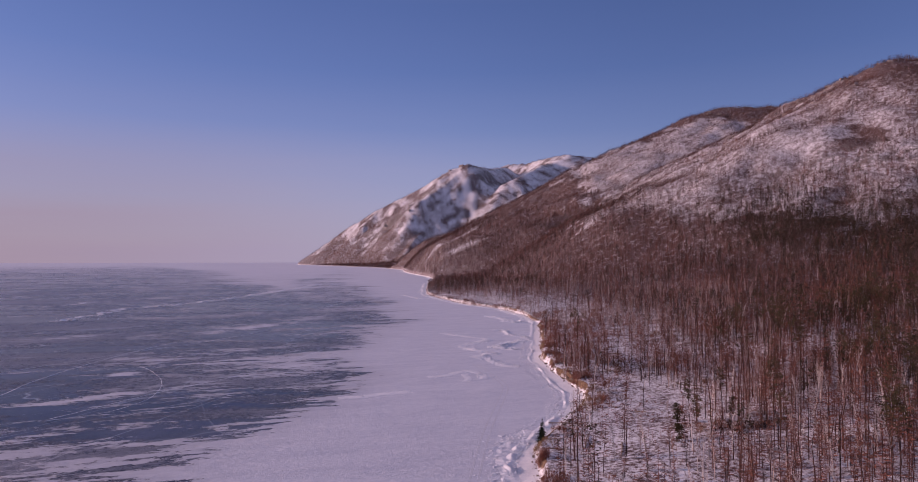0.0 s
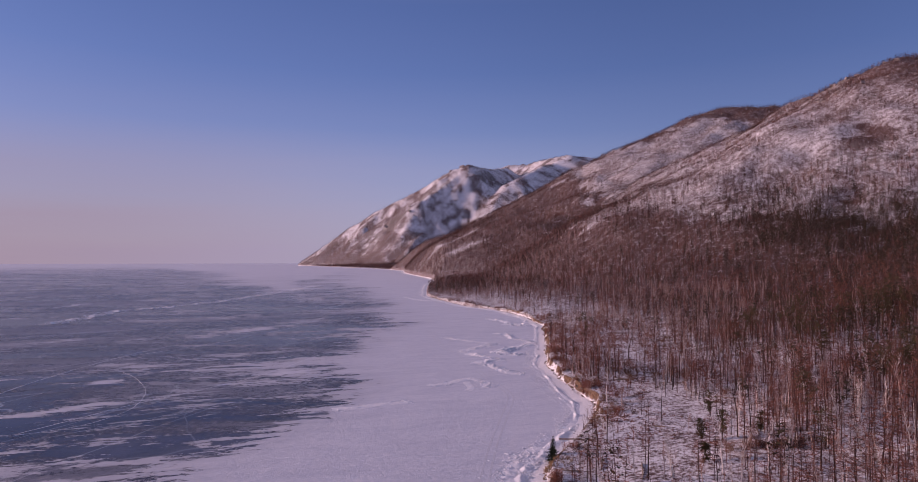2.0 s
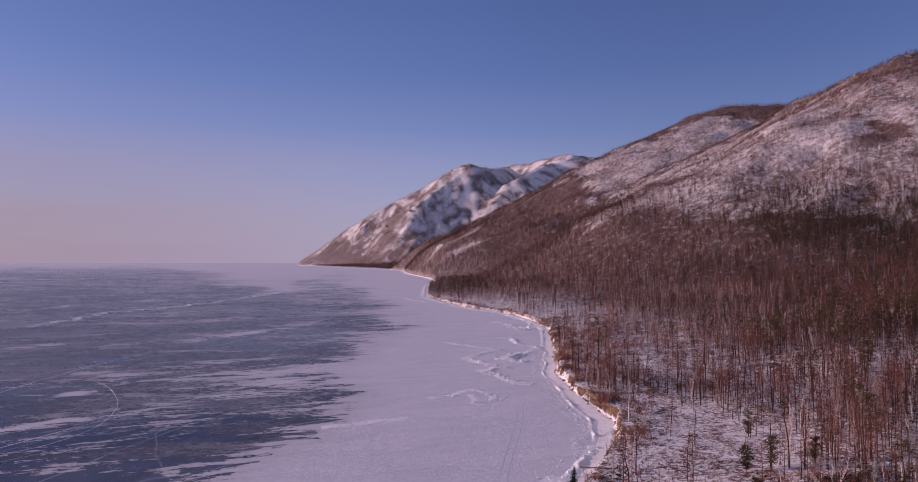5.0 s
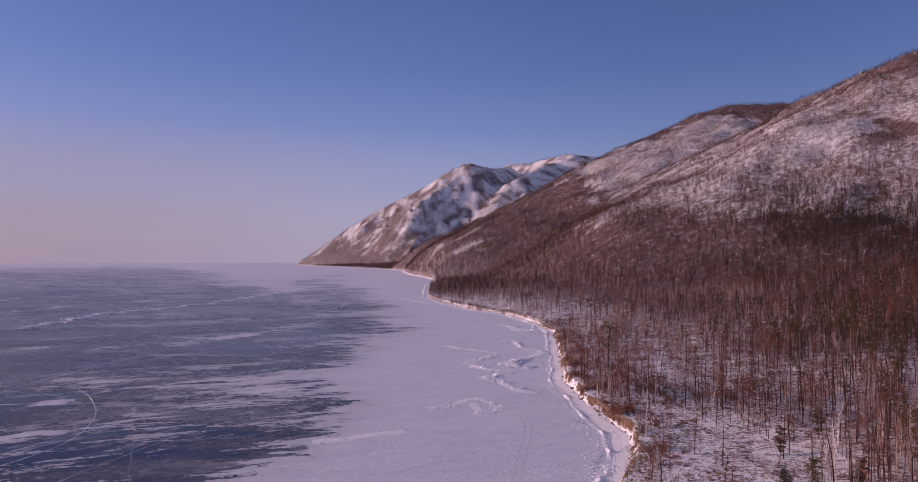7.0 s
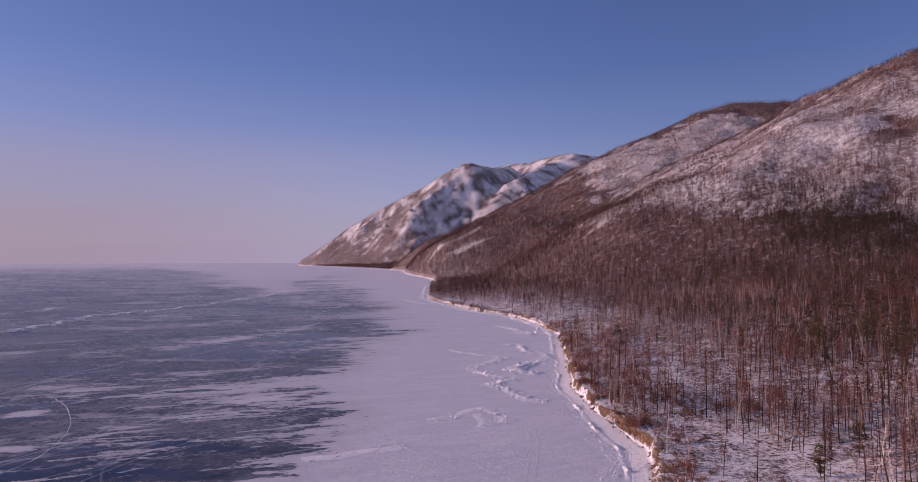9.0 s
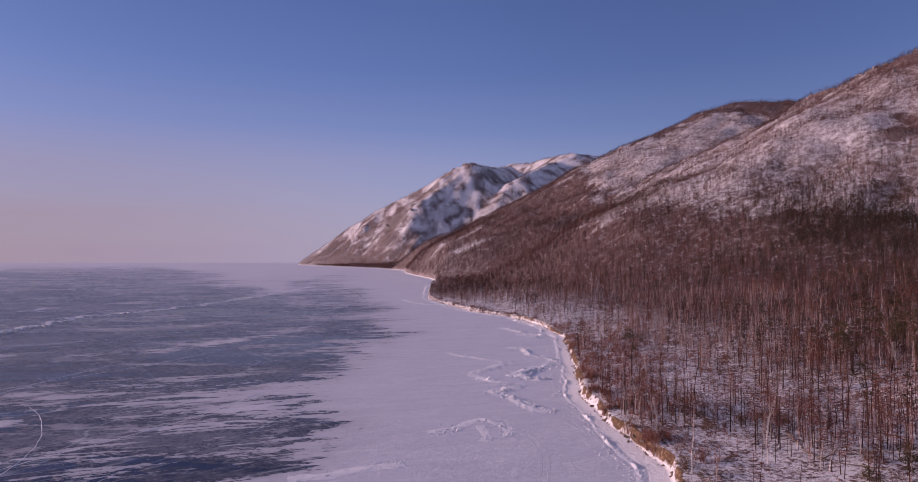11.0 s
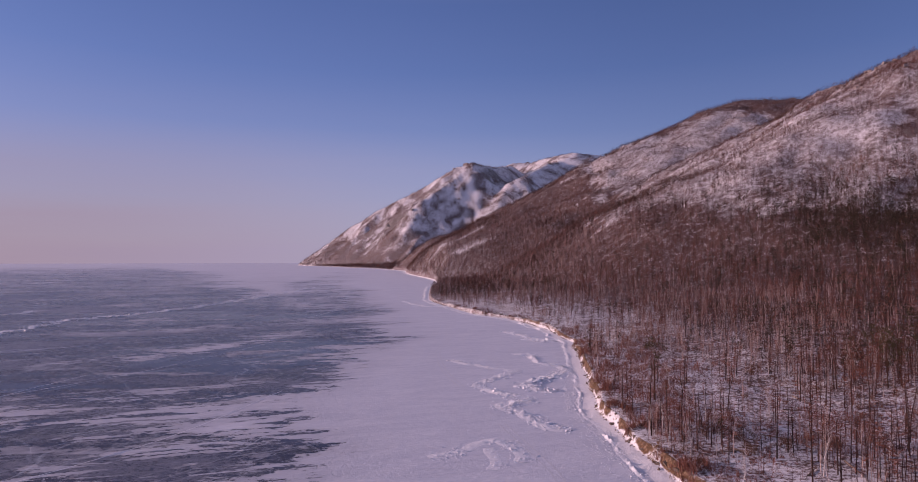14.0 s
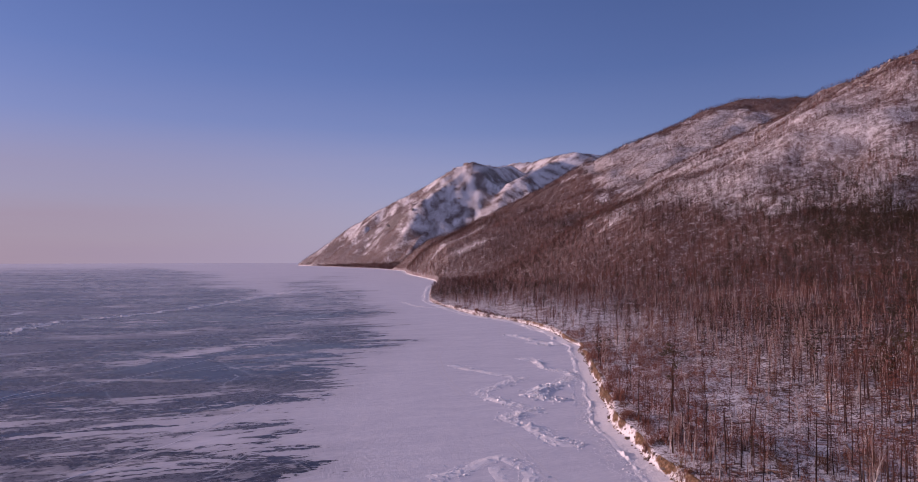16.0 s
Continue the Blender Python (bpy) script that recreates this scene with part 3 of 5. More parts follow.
# ---------------------------------------------------------------- trees
class Shape:
    """Collects thin tapered limbs and small blades as plain triangles."""

    def __init__(self):
        self.v, self.f, self.k = [], [], []

    def limb(self, path, radii, sides=5, kind=0.0):
        base = len(self.v)
        for i, (p, r) in enumerate(zip(path, radii)):
            ahead = path[min(i + 1, len(path) - 1)] - path[max(i - 1, 0)]
            a = ahead.normalized().orthogonal().normalized()
            b_ = ahead.normalized().cross(a)
            for j in range(sides):
                w = 2 * math.pi * j / sides
                self.v.append(p + (a * math.cos(w) + b_ * math.sin(w)) * r)
                self.k.append(kind)
        for i in range(len(path) - 1):
            for j in range(sides):
                a0, a1 = base + i * sides + j, base + i * sides + (j + 1) % sides
                self.f += [(a0, a1, a1 + sides), (a0, a1 + sides, a0 + sides)]

    def spike(self, a, b_, r, kind=0.0):
        """A three-sided limb that runs out to a point."""
        base = len(self.v)
        way = (b_ - a).normalized()
        u = way.orthogonal().normalized()
        w = way.cross(u)
        for j in range(3):
            t = 2.094 * j
            self.v.append(a + (u * math.cos(t) + w * math.sin(t)) * r)
        self.v.append(b_)
        self.k += [kind] * 4
        self.f += [(base + j, base + (j + 1) % 3, base + 3) for j in range(3)]

    def sliver(self, a, b_, w, rng, kind=0.0):
        """A fine twig far off: one long thin triangle."""
        base = len(self.v)
        side = (b_ - a).cross(Vector((rng.uniform(-1, 1), rng.uniform(-1, 1), rng.uniform(-0.3, 0.3)))).normalized() * w
        self.v += [a - side, a + side, b_]
        self.k += [kind] * 3
        self.f.append((base, base + 1, base + 2))

    def blade(self, p, size, rng, kind=0.0, flat=0.6):
        base = len(self.v)
        for _ in range(3):
            self.v.append(p + Vector((rng.uniform(-1, 1), rng.uniform(-1, 1), rng.uniform(-flat, flat))) * size)
        self.k += [kind] * 3
        self.f.append((base, base + 1, base + 2))

    def mesh(self, name, mat):
        return mesh_from(name, [tuple(v) for v in self.v], self.f, mat)

    def arrays(self):
        return np.array([tuple(v) for v in self.v], np.float32), np.array(self.f, np.int32), np.array(self.k, np.float32)


def stem(rng, height, lean, bends=5, wander=0.022):
    path, off = [], Vector((0, 0, 0))
    dx, dy = rng.uniform(-lean, lean), rng.uniform(-lean, lean)
    for i in range(bends + 1):
        s = i / bends
        off = Vector((dx * s * s + rng.uniform(-wander, wander) * s, dy * s * s + rng.uniform(-wander, wander) * s, 0)) * height
        path.append(Vector((off.x, off.y, s * height - (0.4 if i == 0 else 0))))
    return path


def on_stem(path, s):
    f = min(s, 0.999) * (len(path) - 1)
    i = int(f)
    return path[i].lerp(path[i + 1], f - i)


def larch_shapes(rng, height, lean=0.04, low=0.38, twigs=4, count=58):
    """Bare larch: a straight dark stem and short up-swept limbs with fine twigs."""
    trunk, crown = Shape(), Shape()
    path = stem(rng, height, lean)
    r = 0.0085 * height
    trunk.limb(path, [r * 1.25, r, r * 0.82, r * 0.6, r * 0.36, 0.015], 6)
    for i in range(count):
        s = low + (0.99 - low) * (i + rng.random()) / count
        if rng.random() < 0.12:
            continue
        turn = rng.uniform(0, 6.283)
        reach = height * (0.19 * (1 - s) / (1 - low) + 0.035) * rng.uniform(0.6, 1.25)
        a = on_stem(path, s)
        b_ = a + Vector((math.cos(turn) * reach, math.sin(turn) * reach, reach * rng.uniform(0.0, 0.45)))
        crown.spike(a, b_, 0.022 + 0.014 * (1 - s))
        for _ in range(twigs):
            q = a.lerp(b_, rng.uniform(0.25, 0.95))
            crown.spike(q, q + Vector((rng.uniform(-1, 1), rng.uniform(-1, 1), rng.uniform(-0.4, 0.6))) * reach * 0.46, 0.016)
    for _ in range(5):  # dead stubs below the crown
        a = on_stem(path, rng.uniform(0.15, low))
        turn = rng.uniform(0, 6.283)
        trunk.spike(a, a + Vector((math.cos(turn), math.sin(turn), rng.uniform(-0.2, 0.3))) * rng.uniform(0.4, 1.1), 0.02)
    return trunk, crown


def birch_shapes(rng, height):
    """Bare birch: one to three pale leaning stems that fork upwards into fine twigs."""
    trunk, crown = Shape(), Shape()
    for j in range(rng.choice((1, 1, 2, 3))):
        h = height * rng.uniform(0.75, 1.0)
        path = stem(rng, h, 0.22, 5, 0.05)
        r = 0.011 * h
        trunk.limb(path, [r * 1.2, r, r * 0.8, r * 0.55, r * 0.3, 0.012], 6)
        for i in range(18):
            s = rng.uniform(0.34, 0.97)
            a = on_stem(path, s)
            turn = rng.uniform(0, 6.283)
            reach = h * (0.26 * (1 - s) + 0.06) * rng.uniform(0.7, 1.2)
            b_ = a + Vector((math.cos(turn) * reach * 0.6, math.sin(turn) * reach * 0.6, reach))
            trunk.spike(a, b_, 0.034)
            for _ in range(7):
                q = a.lerp(b_, rng.uniform(0.3, 1.0))
                crown.spike(q, q + Vector((rng.uniform(-0.7, 0.7), rng.uniform(-0.7, 0.7), rng.uniform(-0.2, 0.9))) * reach * 0.5, 0.014)
    return trunk, crown


def pine_shapes(rng, height, low=0.45):
    """Pine: a bare stem with a ragged crown of needle tufts in the upper part."""
    trunk, crown = Shape(), Shape()
    path = stem(rng, height, 0.04)
    r = 0.013 * height
    trunk.limb(path, [r * 1.25, r, r * 0.85, r * 0.65, r * 0.4, 0.02], 7)
    for i in range(34):
        s = rng.uniform(low, 0.99)
        turn = rng.uniform(0, 6.283)
        reach = height * (0.20 * math.sin(math.pi * min(1, (1.05 - s) / (1.07 - low))) + 0.03) * rng.uniform(0.5, 1.15)
        a = on_stem(path, s)
        b_ = a + Vector((math.cos(turn) * reach, math.sin(turn) * reach, reach * rng.uniform(0.0, 0.45)))
        trunk.spike(a, b_, 0.045)
        for _ in range(5):
            q = a.lerp(b_, rng.uniform(0.45, 1.05))
            for _ in range(7):
                crown.blade(q + Vector((rng.gauss(0, 0.28), rng.gauss(0, 0.28), rng.gauss(0, 0.18))), rng.uniform(0.12, 0.30), rng)
    return trunk, crown


def spruce_shapes(rng, height):
    """Young spruce: a pointed cone of drooping needle sprays to the ground."""
    trunk, crown = Shape(), Shape()
    path = stem(rng, height, 0.01)
    trunk.limb(path, [0.02 * height, 0.016 * height, 0.012 * height, 0.008 * height, 0.005 * height, 0.01], 6)
    levels = int(9 + height * 2)
    for i in range(levels):
        s = 0.06 + 0.92 * i / levels
        for j in range(9):
            turn = j * 0.698 + rng.uniform(-0.25, 0.25) + i
            reach = height * 0.37 * (1.03 - s) * rng.uniform(0.65, 1.15)
            a = on_stem(path, s)
            b_ = a + Vector((math.cos(turn) * reach, math.sin(turn) * reach, -0.25 * reach))
            crown.spike(a, b_, 0.05 + 0.07 * reach)
            for _ in range(5):
                crown.blade(a.lerp(b_, rng.uniform(0.3, 1.0)), 0.10 + 0.12 * reach, rng, flat=0.35)
    return trunk, crown


def snag_shapes(rng, height):
    """Dead standing tree with broken stubs."""
    trunk = Shape()
    path = stem(rng, height, 0.12)
    r = 0.011 * height
    trunk.limb(path, [r * 1.2, r, r * 0.85, r * 0.7, r * 0.5, 0.03], 6)
    for _ in range(26):
        a = on_stem(path, rng.uniform(0.2, 0.98))
        turn = rng.uniform(0, 6.283)
        trunk.spike(a, a + Vector((math.cos(turn), math.sin(turn), rng.uniform(-0.1, 0.6))) * rng.uniform(0.3, 1.3), 0.025)
    return trunk, None


def make_tree(name, shapes, trunk_mat, crown_mat, label, category, group):
    root = tagged(new(name), label, category, group)
    trunk, crown = shapes
    part("trunk", trunk.mesh("trunk", trunk_mat), root)
    if crown:
        part("crown", crown.mesh("crown", crown_mat), root)
    return root


rng = random.Random(7)
KINDS = {
    "larch": [make_tree("larch_tree", larch_shapes(rng, h, lean, low), M_BARK, M_TWIG, "bare brown larch with a thin dark stem standing in snow", "tree", "larches on the shore terrace")
              for h, lean, low in ((13.5, 0.03, 0.42), (15.0, 0.02, 0.5), (11.5, 0.05, 0.35), (9.0, 0.06, 0.3), (14.0, 0.04, 0.55), (12.5, 0.03, 0.38))],
    "birch": [make_tree("birch_tree", birch_shapes(rng, h), M_BIRCH, M_BTWIG, "leafless birch with pale leaning stems and fine twigs", "tree", "birches on the shore terrace")
              for h in (9.5, 11.0, 8.0, 10.0, 7.0)],
    "pine": [make_tree("pine_tree", pine_shapes(rng, h), M_PBARK, M_NEEDLE, "tall pine with a ragged dark olive crown", "tree", "pines on the shore terrace")
             for h in (13.5, 15.5, 11.0)],
    "snag": [make_tree("dead_tree", snag_shapes(rng, h), M_BARK, None, "dead grey standing tree with broken branch stubs", "tree", "dead trees on the shore terrace")
             for h in (8.0, 11.0)],
}


def scatter(x0, x1, y0, y1, per_m2, seed):
    g = np.random.default_rng(seed)
    n = int((x1 - x0) * (y1 - y0) * per_m2)
    return g.uniform(x0, x1, n), g.uniform(y0, y1, n), g


def openings(x, y):
    """Clearings in the near woods (negative) and thickets (positive)."""
    glade = 1.5 * np.exp(-((x - 52) / 24) ** 2 - ((y - 156) / 22) ** 2) + 0.8 * np.exp(-((x - 72) / 20) ** 2 - ((y - 207) / 13) ** 2) + 0.6 * np.exp(-((x - 62) / 22) ** 2 - ((y - 226) / 14) ** 2)
    glade = glade + 1.0 * np.exp(-((x - 41) / 17) ** 2 - ((y - 134) / 19) ** 2) + 0.5 * np.exp(-((x - 51) / 15) ** 2 - ((y - 191) / 11) ** 2)
    d = x - shore_x(y)
    thick = 0.30 * np.clip((175 - y) / 30, 0, 1) * np.clip((d - 32) / 25, 0, 1) + 0.25 * np.exp(-(d / 14) ** 2) * np.clip((y - 198) / 20, 0, 1)
    return fbm(x, y, 34.0, 3, 101) - 0.42 * glade + thick


def near_woods():
    x, y, g = scatter(0, 250, 66, 262, 0.062, 3)
    h, d, second = land(x, y)
    keep = (d > 4.5) & (d < 0.82 * y + 10) & (g.uniform(0, 1, len(x)) < np.clip(0.60 + 1.5 * openings(x, y) - 0.0030 * (y - 130) + 0.006 * (d - 35), 0.08, 0.98))
    keep &= (x < 0.84 * y + 14) & ((y > 96) | (d > 20))
    used = {key: 0 for key in KINDS}
    limits = {"larch": 300, "birch": 240, "pine": 120, "snag": 70}
    for i in np.flatnonzero(keep):
        u = g.uniform()
        shore = d[i] < 14
        deep = min(max((d[i] - 35) / 60, 0), 1)
        key = "birch" if u < (0.42 if shore else 0.27) else "pine" if u < 0.30 + 0.16 * deep + 0.2 * (d[i] > 75) else "snag" if u < 0.37 + 0.14 * deep + 0.2 * (d[i] > 75) else "larch"
        if used[key] >= limits[key]:
            continue
        master = KINDS[key][int(g.integers(len(KINDS[key])))]
        s = g.uniform(0.72, 1.12)
        m = pose(x[i], y[i], h[i] - 0.05, g.normal(0, 1.2), g.normal(0, 1.2), g.uniform(0, 360)) @ Matrix.Diagonal((s, s, s * g.uniform(0.92, 1.1), 1))
        if used[key] < len(KINDS[key]):
            master = KINDS[key][used[key]]
            master.matrix_basis = m
        else:
            copied = copy_thing(master, Matrix())
            copied.matrix_basis = m
        used[key] += 1
    return used


near_woods()


def small_spruce(x, y, height, seed):
    h, _, _ = land(np.array([x]), np.array([y]))
    root = make_tree("spruce_tree", spruce_shapes(random.Random(seed), height), M_BARK, M_SPRUCE, "small dark green spruce on the edge of the shore bank", "tree", "spruces")
    root.matrix_basis = pose(x, y, max(0.3, float(h[0])) - 0.1, 0, 0, 40 * seed)


small_spruce(18.2, 129.7, 5.4, 1)


def young_pine(x, y, height, seed):
    h, _, _ = land(np.array([x]), np.array([y]))
    root = make_tree("young_pine", pine_shapes(random.Random(seed), height, 0.16), M_PBARK, M_NEEDLE, "young bushy olive pine growing in the snowy glade", "tree", "young pines")
    root.matrix_basis = pose(x, y, float(h[0]) - 0.1, 0, 0, 50 * seed)


for i, (px, py, tall) in enumerate(((52, 129.3, 6.2), (48.4, 131, 4.8), (58.7, 151, 5.6), (44, 118, 3.6), (61.5, 133, 4.2), (70, 158, 6.5))):
    young_pine(px, py, tall, 11 + i)


# ---------------------------------------------------------------- joined woods
def joined(name, templates, x, y, z, scale, pick, shade, label, category):
    """One object of many trees: templates placed by arrays."""
    g = np.random.default_rng(len(x))
    verts, faces, kinds, base = [], [], [], 0
    for ti, (v, f, k) in enumerate(templates):
        sel = np.flatnonzero(pick == ti)
        if not len(sel):
            continue
        a = g.uniform(0, 6.283, len(sel))
        c, s = np.cos(a)[:, None], np.sin(a)[:, None]
        sc = scale[sel][:, None]
        lx, ly = g.normal(0, 0.03, (len(sel), 1)), g.normal(0, 0.03, (len(sel), 1))
        px = (v[None, :, 0] * c - v[None, :, 1] * s + v[None, :, 2] * lx) * sc + x[sel][:, None]
        py = (v[None, :, 0] * s + v[None, :, 1] * c + v[None, :, 2] * ly) * sc + y[sel][:, None]
        pz = v[None, :, 2] * sc * g.uniform(0.85, 1.2, (len(sel), 1)) + z[sel][:, None]
        verts.append(np.stack([px, py, pz], -1).reshape(-1, 3))
        faces.append((f[None] + (base + np.arange(len(sel)) * len(v))[:, None, None]).reshape(-1, 3))
        kinds.append((k[None, :] + shade[sel][:, None]).ravel())
        base += len(sel) * len(v)
    me = mesh_from(name, np.concatenate(verts), np.concatenate(faces), M_WOODS, {"kind_of_tree": np.clip(np.concatenate(kinds), 0, 1)})
    return tagged(new(name, me), label, category, kind="stuff")


def mid_template(rng, style):
    s = Shape()
    if style == "larch":
        h = rng.uniform(10, 14.5)
        path = stem(rng, h, 0.04, 3)
        s.limb(path, [0.095, 0.08, 0.055, 0.015], 3, 0.06)
        for i in range(72):
            t = rng.uniform(0.24, 0.99)
            a = on_stem(path, t)
            w = rng.uniform(0, 6.283)
            reach = h * (0.17 * (1 - t) + 0.05) * rng.uniform(0.6, 1.3)
            b_ = a + Vector((math.cos(w) * reach, math.sin(w) * reach, reach * rng.uniform(-0.05, 0.55)))
            if i % 3:
                a = a.lerp(b_, rng.uniform(0.3, 0.7))
                b_ = a + Vector((rng.uniform(-1, 1), rng.uniform(-1, 1), rng.uniform(-0.4, 0.6))) * reach * 0.7
            s.sliver(a, b_, 0.066, rng, 0.26 + rng.uniform(-0.11, 0.16))
    elif style == "birch":
        for _ in range(rng.choice((1, 2))):
            h = rng.uniform(7, 11.5)
            path = stem(rng, h, 0.13, 3)
            s.limb(path, [0.085, 0.075, 0.05, 0.015], 3, 0.69)
            for i in range(36):
                t = rng.uniform(0.3, 0.98)
                a = on_stem(path, t)
                w = rng.uniform(0, 6.283)
                reach = h * (0.24 * (1 - t) + 0.07) * rng.uniform(0.6, 1.1)
                b_ = a + Vector((math.cos(w) * reach * 0.6, math.sin(w) * reach * 0.6, reach))
                if i % 2:
                    a = a.lerp(b_, 0.5)
                    b_ = a + Vector((rng.uniform(-0.5, 0.5), rng.uniform(-0.5, 0.5), 0.6)) * reach
                s.sliver(a, b_, 0.045, rng, 0.55 + rng.uniform(-0.06, 0.06))
    else:
        h = rng.uniform(11, 15)
        path = stem(rng, h, 0.03, 3)
        s.limb(path, [0.17, 0.14, 0.10, 0.03], 3, 0.14)
        for i in range(80):
            t = rng.uniform(0.40, 1.0)
            w = rng.uniform(0, 6.283)
            reach = h * 0.19 * math.sin(math.pi * min(1, (1.06 - t) / 0.66)) * rng.random() ** 0.5
            s.blade(on_stem(path, t) + Vector((math.cos(w) * reach, math.sin(w) * reach, 0)), rng.uniform(0.3, 0.75), rng, 0.86)
    return s.arrays()


def far_template(rng, style, twigs=10, width=0.22):
    s = Shape()
    h = rng.uniform(8.5, 13)
    top = Vector((rng.uniform(-0.4, 0.4), rng.uniform(-0.4, 0.4), h))
    # larch limbs greyer than in the nearer woods: distance haze put into the colour
    trunk, limb = {"larch": (0.06, 0.135), "birch": (0.62, 0.52), "pine": (0.14, 0.88)}[style]
    s.spike(Vector((0, 0, -1.0)), top, 0.12, trunk)
    for i in range(twigs + 5 * (style == "pine")):
        t = rng.uniform(0.25, 0.95)
        w = rng.uniform(0, 6.283)
        if style == "pine":
            reach = h * 0.20 * math.sin(math.pi * min(1, (1.06 - t) / 0.8)) * rng.random() ** 0.5
            s.blade(top * t + Vector((math.cos(w) * reach, math.sin(w) * reach, 0)), rng.uniform(0.6, 1.15), rng, limb)
            continue
        reach = h * (0.17 * (1 - t) + 0.08) * rng.uniform(0.6, 1.2)
        a = top * t + Vector((math.cos(w), math.sin(w), 0.4)) * reach * rng.uniform(0, 0.4)
        s.sliver(a, a + Vector((math.cos(w) * reach, math.sin(w) * reach, reach * rng.uniform(-0.1, 0.7))), width, rng, limb + rng.uniform(-0.06, 0.08))
    return s.arrays()


def slope_template(rng, style):
    s = Shape()
    h = rng.uniform(8.5, 13)
    # the same greyed larch limbs, with haze in the tone
    trunk, limb = {"larch": (0.06, 0.135), "birch": (0.62, 0.52), "pine": (0.14, 0.88)}[style]
    s.sliver(Vector((0, 0, -1)), Vector((rng.uniform(-0.5, 0.5), rng.uniform(-0.5, 0.5), h)), 0.16, rng, trunk)
    for _ in range(5):
        t, w = rng.uniform(0.3, 0.9), rng.uniform(0, 6.283)
        reach = h * (0.17 * (1 - t) + 0.08) * rng.uniform(0.6, 1.2)
        a = Vector((0, 0, t * h))
        if style == "pine":
            s.blade(a + Vector((math.cos(w), math.sin(w), 0)) * reach * 0.6, rng.uniform(0.8, 1.4), rng, limb)
        else:
            s.sliver(a, a + Vector((math.cos(w) * reach, math.sin(w) * reach, reach * rng.uniform(0.0, 0.8))), 0.34, rng, limb + rng.uniform(-0.06, 0.08))
    return s.arrays()


def tiny_template(rng, style):
    s = Shape()
    h = rng.uniform(7, 12)
    # larch tone dulled here too, standing in for distance haze
    k = {"larch": 0.15, "birch": 0.5, "pine": 0.86}[style]
    s.sliver(Vector((0, 0, -1)), Vector((0, 0, h)), 0.5, rng, k)
    for _ in range(3):
        s.blade(Vector((rng.uniform(-0.9, 0.9), rng.uniform(-0.9, 0.9), h * rng.uniform(0.3, 0.8))), 1.6, rng, k, 1.1)
    return s.arrays()


STYLES = ["larch"] * 5 + ["birch"] * 4 + ["pine"] * 3


def plant(name, maker, x0, x1, y0, y1, per_m2, seed, rule, label, size=1.0):
    x, y, g = scatter(x0, x1, y0, y1, per_m2, seed)
    inside = (x > shore_x(y) + 3.5) & (x < 0.86 * y + 60)
    x, y = x[inside], y[inside]
    h, d, second = land(x, y)
    keep, green, pale = rule(x, y, h, d, second, g)
    x, y, h, green, pale = x[keep], y[keep], h[keep], green[keep], pale[keep]
    trng = random.Random(seed)
    templates = [maker(trng, st) for st in STYLES]
    u = g.uniform(0, 1, len(x))
    pick = np.where(u < green, g.integers(9, 12, len(x)), np.where(u < green + pale, g.integers(5, 9, len(x)), g.integers(0, 5, len(x))))
    shade = g.normal(0, 0.05, len(x)) * np.where(pick < 5, 1.6, 0.5) + np.where(pick < 5, 0.10 * fbm(x, y, 60.0, 3, 111), 0)
    scale = g.uniform(0.6, 1.15, len(x)) * size * np.where(h > 140, 0.78, 1.0)
    return joined(name, templates, x, y, h, scale, pick, shade, label, "woods")


def green_at(x, y, h):
    belt = np.exp(-((h - 62) / 46.0) ** 2) * np.clip((x - 130) / 150, 0, 1)
    return np.clip(0.06 + 0.98 * belt + 0.55 * fbm(x, y, 70.0, 3, 121), 0.01, 0.92)


def mid_rule(x, y, h, d, second, g):
    dens = np.clip(0.28 + 0.25 * np.clip((d - 38) / 25, 0, 1) + 1.2 * (fbm(x, y, 34.0, 3, 131) + 0.10 * np.exp(-(d / 15) ** 2) * (y < 345)) + 0.0009 * (y - 262) + 0.0060 * (d - 25), 0.06, 1)
    keep = g.uniform(0, 1, len(x)) < dens
    return keep, np.clip(green_at(x, y, h) * 0.8 + 0.10 * np.clip((d - 45) / 40, 0, 1) * (y < 380), 0, 0.9), np.clip(0.72 - 0.0034 * d + 0.5 * fbm(x, y, 50.0, 2, 141), 0.08, 0.75)


def near_rule(x, y, h, d, second, g):
    dens = np.clip(0.45 + 1.2 * openings(x, y) + 0.010 * (d - 40) - 0.003 * (y - 140) + 0.55 * np.clip((y - 222) / 20, 0, 1) * np.clip((d - 42) / 30, 0, 1) + 0.3 * np.clip((d - 62) / 20, 0, 1) + 0.35 * np.exp(-(d / 15) ** 4) * np.clip((y - 188) / 18, 0, 1), 0.06, 1)
    keep = g.uniform(0, 1, len(x)) < dens
    return keep, np.clip(0.06 + 0.0042 * (d - 55), 0.02, 0.50), np.clip(0.30 - 0.001 * d, 0.08, 0.4)


def far_rule(x, y, h, d, second, g):
    keep = g.uniform(0, 1, len(x)) < wood_at(x, y, h, d, second) * np.clip(0.5 + d / 260 + 0.5 * (y > 1100), 0, 1)
    return keep, green_at(x, y, h), np.clip(0.30 - 0.0007 * d + 0.4 * fbm(x, y, 60.0, 2, 151), 0.08, 0.5)


